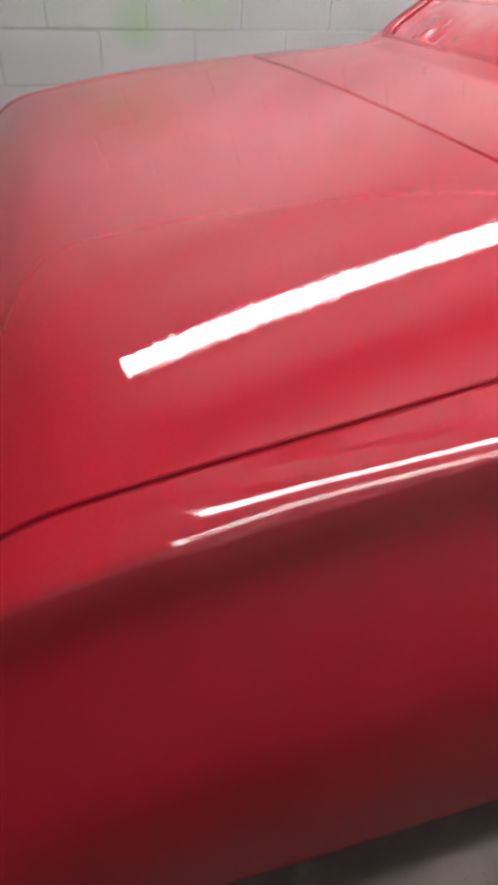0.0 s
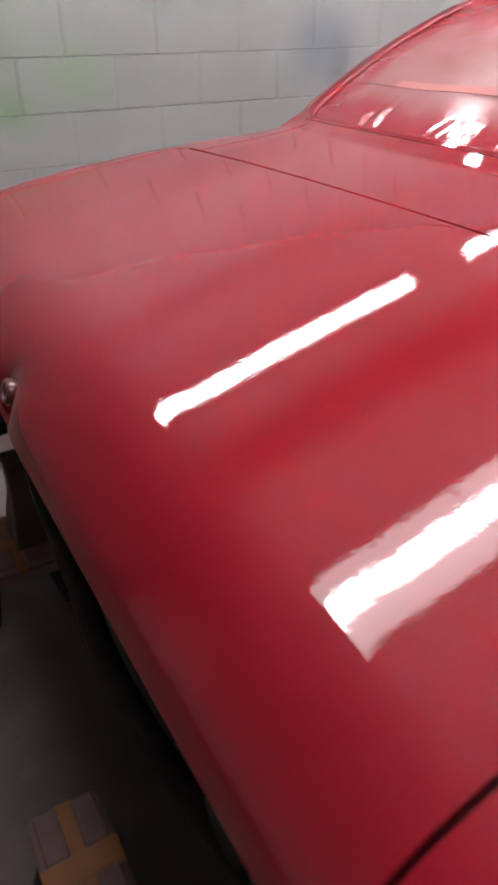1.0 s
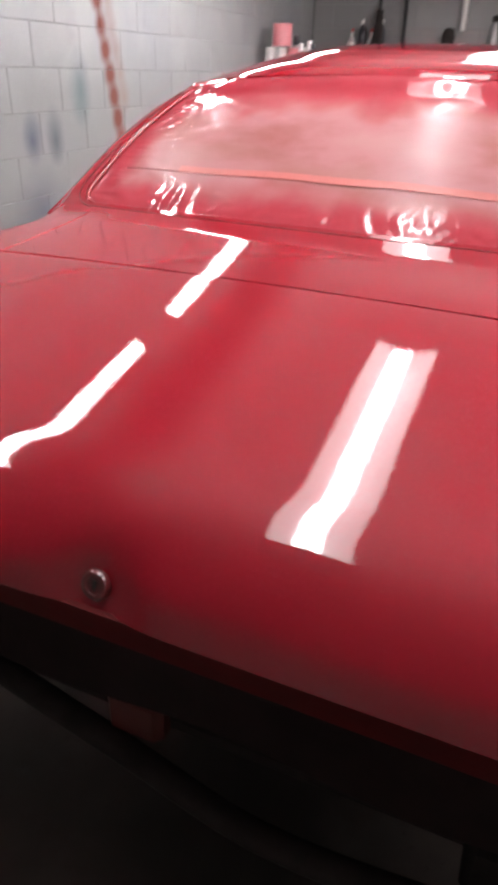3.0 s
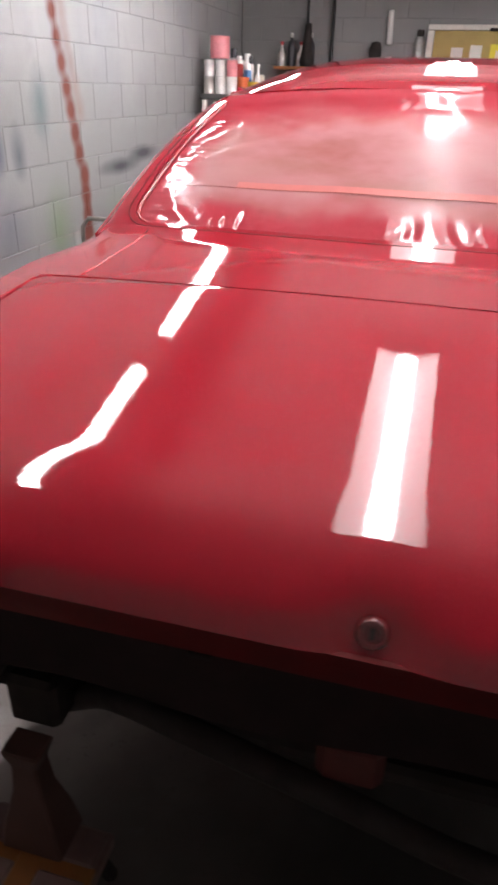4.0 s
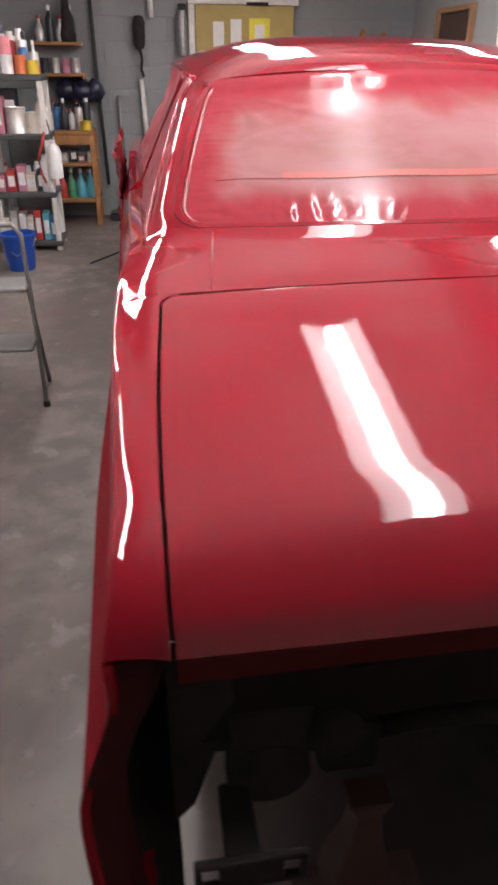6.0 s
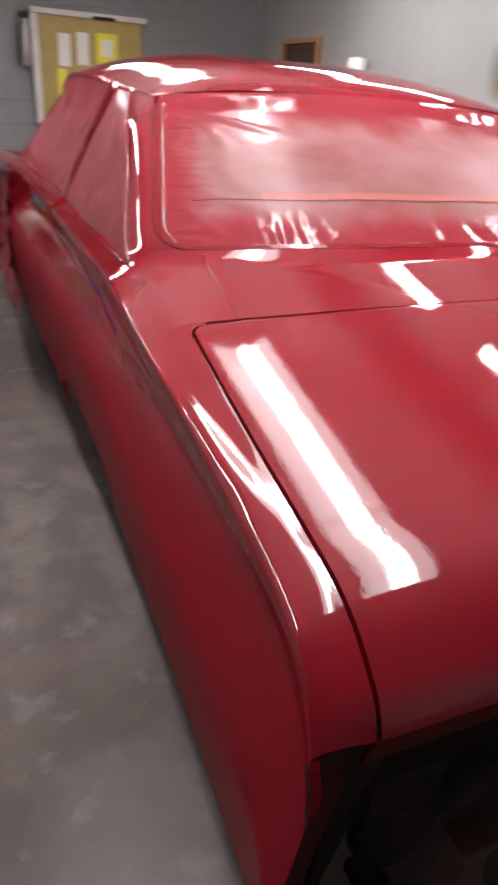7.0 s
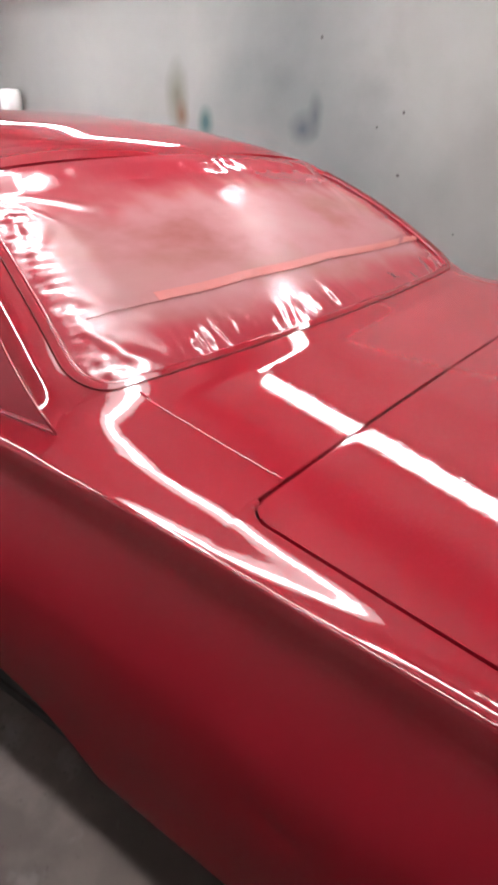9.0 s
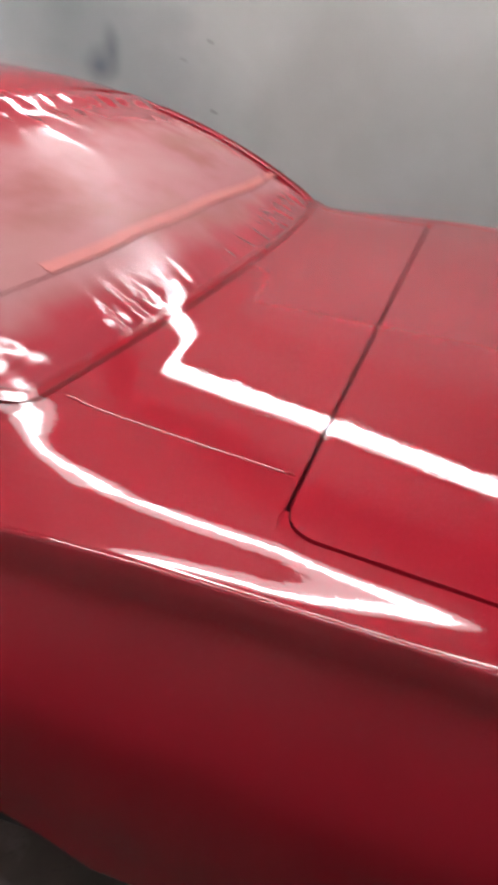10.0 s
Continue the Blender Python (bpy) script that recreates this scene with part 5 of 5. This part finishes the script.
# ---- right wall ----
door = thing("door_1", "dark brown door in an oak frame", "door", kind="structure", at=(WALL_RIGHT, 5.93, FLOOR))
part("door_leaf", box(-0.02, -0.004, -0.30, 0.30, 0.01, 1.86 - FLOOR, 0.003), M_BROWN, door)
for y0, y1 in ((0.302, 0.345), (-0.345, -0.302)):
    part("door_frame", box(-0.045, -0.002, y0, y1, 0.0, 1.9 - FLOOR, 0.004), M_FRAME, door)
part("door_frame", box(-0.045, -0.002, -0.30, 0.30, 1.862 - FLOOR, 1.9 - FLOOR, 0.004), M_FRAME, door)
cup = thing("spray_gun", "white-cupped paint spray gun hung on the wall", "spray gun", at=(1.71, 4.86, 1.60))
part("cup", turned([(0.0, 0.0), (0.05, 0.0), (0.065, 0.02), (0.068, 0.12), (0.055, 0.14), (0.0, 0.145)], 18), M_WHITE, cup, "", True, sharp=40)
part("gun_body", box(-0.02, 0.06, -0.11, 0.05, -0.05, -0.002, 0.01), M_STEEL, cup)
part("nozzle", tube([(0.0, 0.0, -0.03), (0.0, 0.20, -0.01)], 0.018, 10), M_STEEL, cup, "", True)
part("gun_hook", box(0.03, 0.085, -0.02, 0.02, -0.10, -0.052, 0.004), M_STEEL, cup)

# ---- masking sheet bunched at the front of the car ----
rows = []
for j in range(41):
    v = j / 40
    row = []
    for i in range(41):
        u = i / 40
        p = Vector((-0.835, 3.05 + 0.95 * u, 1.17 - 0.60 * v))
        n3 = Vector((u * 7, v * 6, 1.7))
        p += Vector((-0.03 * noise.noise(n3) - 0.02 * noise.noise(n3 * 2.7) - 0.02, 0.05 * noise.noise(n3 + Vector((9, 0, 0))), 0.05 * noise.noise(n3 + Vector((0, 9, 0)))))
        row.append(p)
    rows.append(row)
mask = thing("masking_sheet", "crumpled red-misted plastic sheet hung over the front fender", "plastic sheet")
sheet("sheet_fold", rows, M_SHEET, mask, "", 0.002)

# ---- stands under the tail ----
def jack_stand(x, y, deep, post):
    """A low stand with dusty pads crossed by orange straps; one carries a rusty post up to the chassis rail."""
    ob = thing("support_stand", "low orange-strapped stand with dusty pads under the tail", "stand", "stands under the tail", at=(x, y, FLOOR))
    top = 0.15
    for sx in (-1, 1):
        for sy in (-1, 1):
            part("leg", tube([(sx * 0.088, sy * (deep + 0.005), 0.0), (sx * 0.066, sy * (deep - 0.02), top - 0.034)], 0.014, 8), M_BLACK, ob)
            part("pad", box(sx * 0.063 - 0.042, sx * 0.063 + 0.042, sy * deep / 2 - deep / 2 + 0.011, sy * deep / 2 + deep / 2 - 0.011, top - 0.004, top + 0.012, 0.004), M_DUST, ob, "dusty pinkish-grey pad")
    part("top_plate", box(-0.11, 0.11, -deep, deep, top - 0.035, top - 0.005, 0.005), M_DUST, ob)
    part("cross_strap", box(-0.110, 0.110, -0.014, 0.014, top - 0.004, top + 0.008, 0.002), M_ORANGE, ob, "worn orange strap")
    part("cross_strap", box(-0.021, 0.021, -deep, deep, top - 0.003, top + 0.010, 0.002), M_ORANGE, ob, "worn orange strap")
    if post:
        bm = bmesh.new()
        levels = ((0.0, 0.055, 0.040), (0.06, 0.045, 0.034), (0.13, 0.027, 0.022), (0.19, 0.022, 0.020), (0.226, 0.034, 0.026))
        rings = [[bm.verts.new((a * w, c * d + deep * 0.5, top + 0.012 + z)) for a, c in ((-1, -1), (1, -1), (1, 1), (-1, 1))] for z, w, d in levels]
        for low, high in zip(rings, rings[1:]):
            for k in range(4):
                bm.faces.new((low[k], low[(k + 1) % 4], high[(k + 1) % 4], high[k]))
        bm.faces.new(rings[0][::-1])
        bm.faces.new(rings[-1])
        bmesh.ops.bevel(bm, geom=bm.edges[:], offset=0.004, segments=1, affect="EDGES")
        part("post", bm, M_RUST, ob, "rust-brown tapered post")
    return ob


jack_stand(-0.485, 0.475, 0.085, True)
jack_stand(0.305, 0.385, 0.060, False)

# ---- block courses of the walls ----
BLOCK = 0.1866


def block_mesh(name, length, height, depth, material):
    """A chamfered block face, length along y, facing +x."""
    c, g = 0.0026, 0.0011
    l, h = length / 2 - g, height / 2 - g
    outer = [(0, -l, -h), (0, l, -h), (0, l, h), (0, -l, h)]
    face = [(depth, -l + c, -h + c), (depth, l - c, -h + c), (depth, l - c, h - c), (depth, -l + c, h - c)]
    me = bpy.data.meshes.new(name)
    me.from_pydata(outer + face, [], [(4, 5, 6, 7), (0, 1, 5, 4), (1, 2, 6, 5), (2, 3, 7, 6), (3, 0, 4, 7)])
    me.materials.append(material)
    return me


def courses(wall, material, first, last, place_block, phase):
    cache = {}
    zs = [1.095 + BLOCK * (k - 6) for k in range(15)] + [CEILING]
    for c in range(len(zs) - 1):
        z0, z1 = zs[c], zs[c + 1]
        start = phase + (BLOCK if c % 2 else 0.0)
        a = start - 2 * BLOCK * math.ceil((start - first) / (2 * BLOCK))
        while a < last:
            b0, b1 = max(a, first), min(a + 2 * BLOCK, last)
            a += 2 * BLOCK
            if b1 - b0 < 0.03:
                continue
            key = (round(b1 - b0, 3), round(z1 - z0, 3))
            if key not in cache:
                cache[key] = block_mesh("block", key[0], key[1], 0.0036, material)
            ob = new("block", cache[key])
            ob.parent = wall
            place_block(ob, (b0 + b1) / 2, (z0 + z1) / 2)


def on_left(ob, along, z):
    ob.location = (WALL_LEFT - 0.006, along, z)


def on_far(ob, along, z):
    ob.matrix_basis = pose(along, WALL_FAR + 0.006, z, 0, 0, -90)


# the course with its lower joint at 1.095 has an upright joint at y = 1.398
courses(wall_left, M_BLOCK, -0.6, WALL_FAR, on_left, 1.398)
courses(wall_far, M_FARBLOCK, WALL_LEFT, WALL_RIGHT, on_far, 0.1)
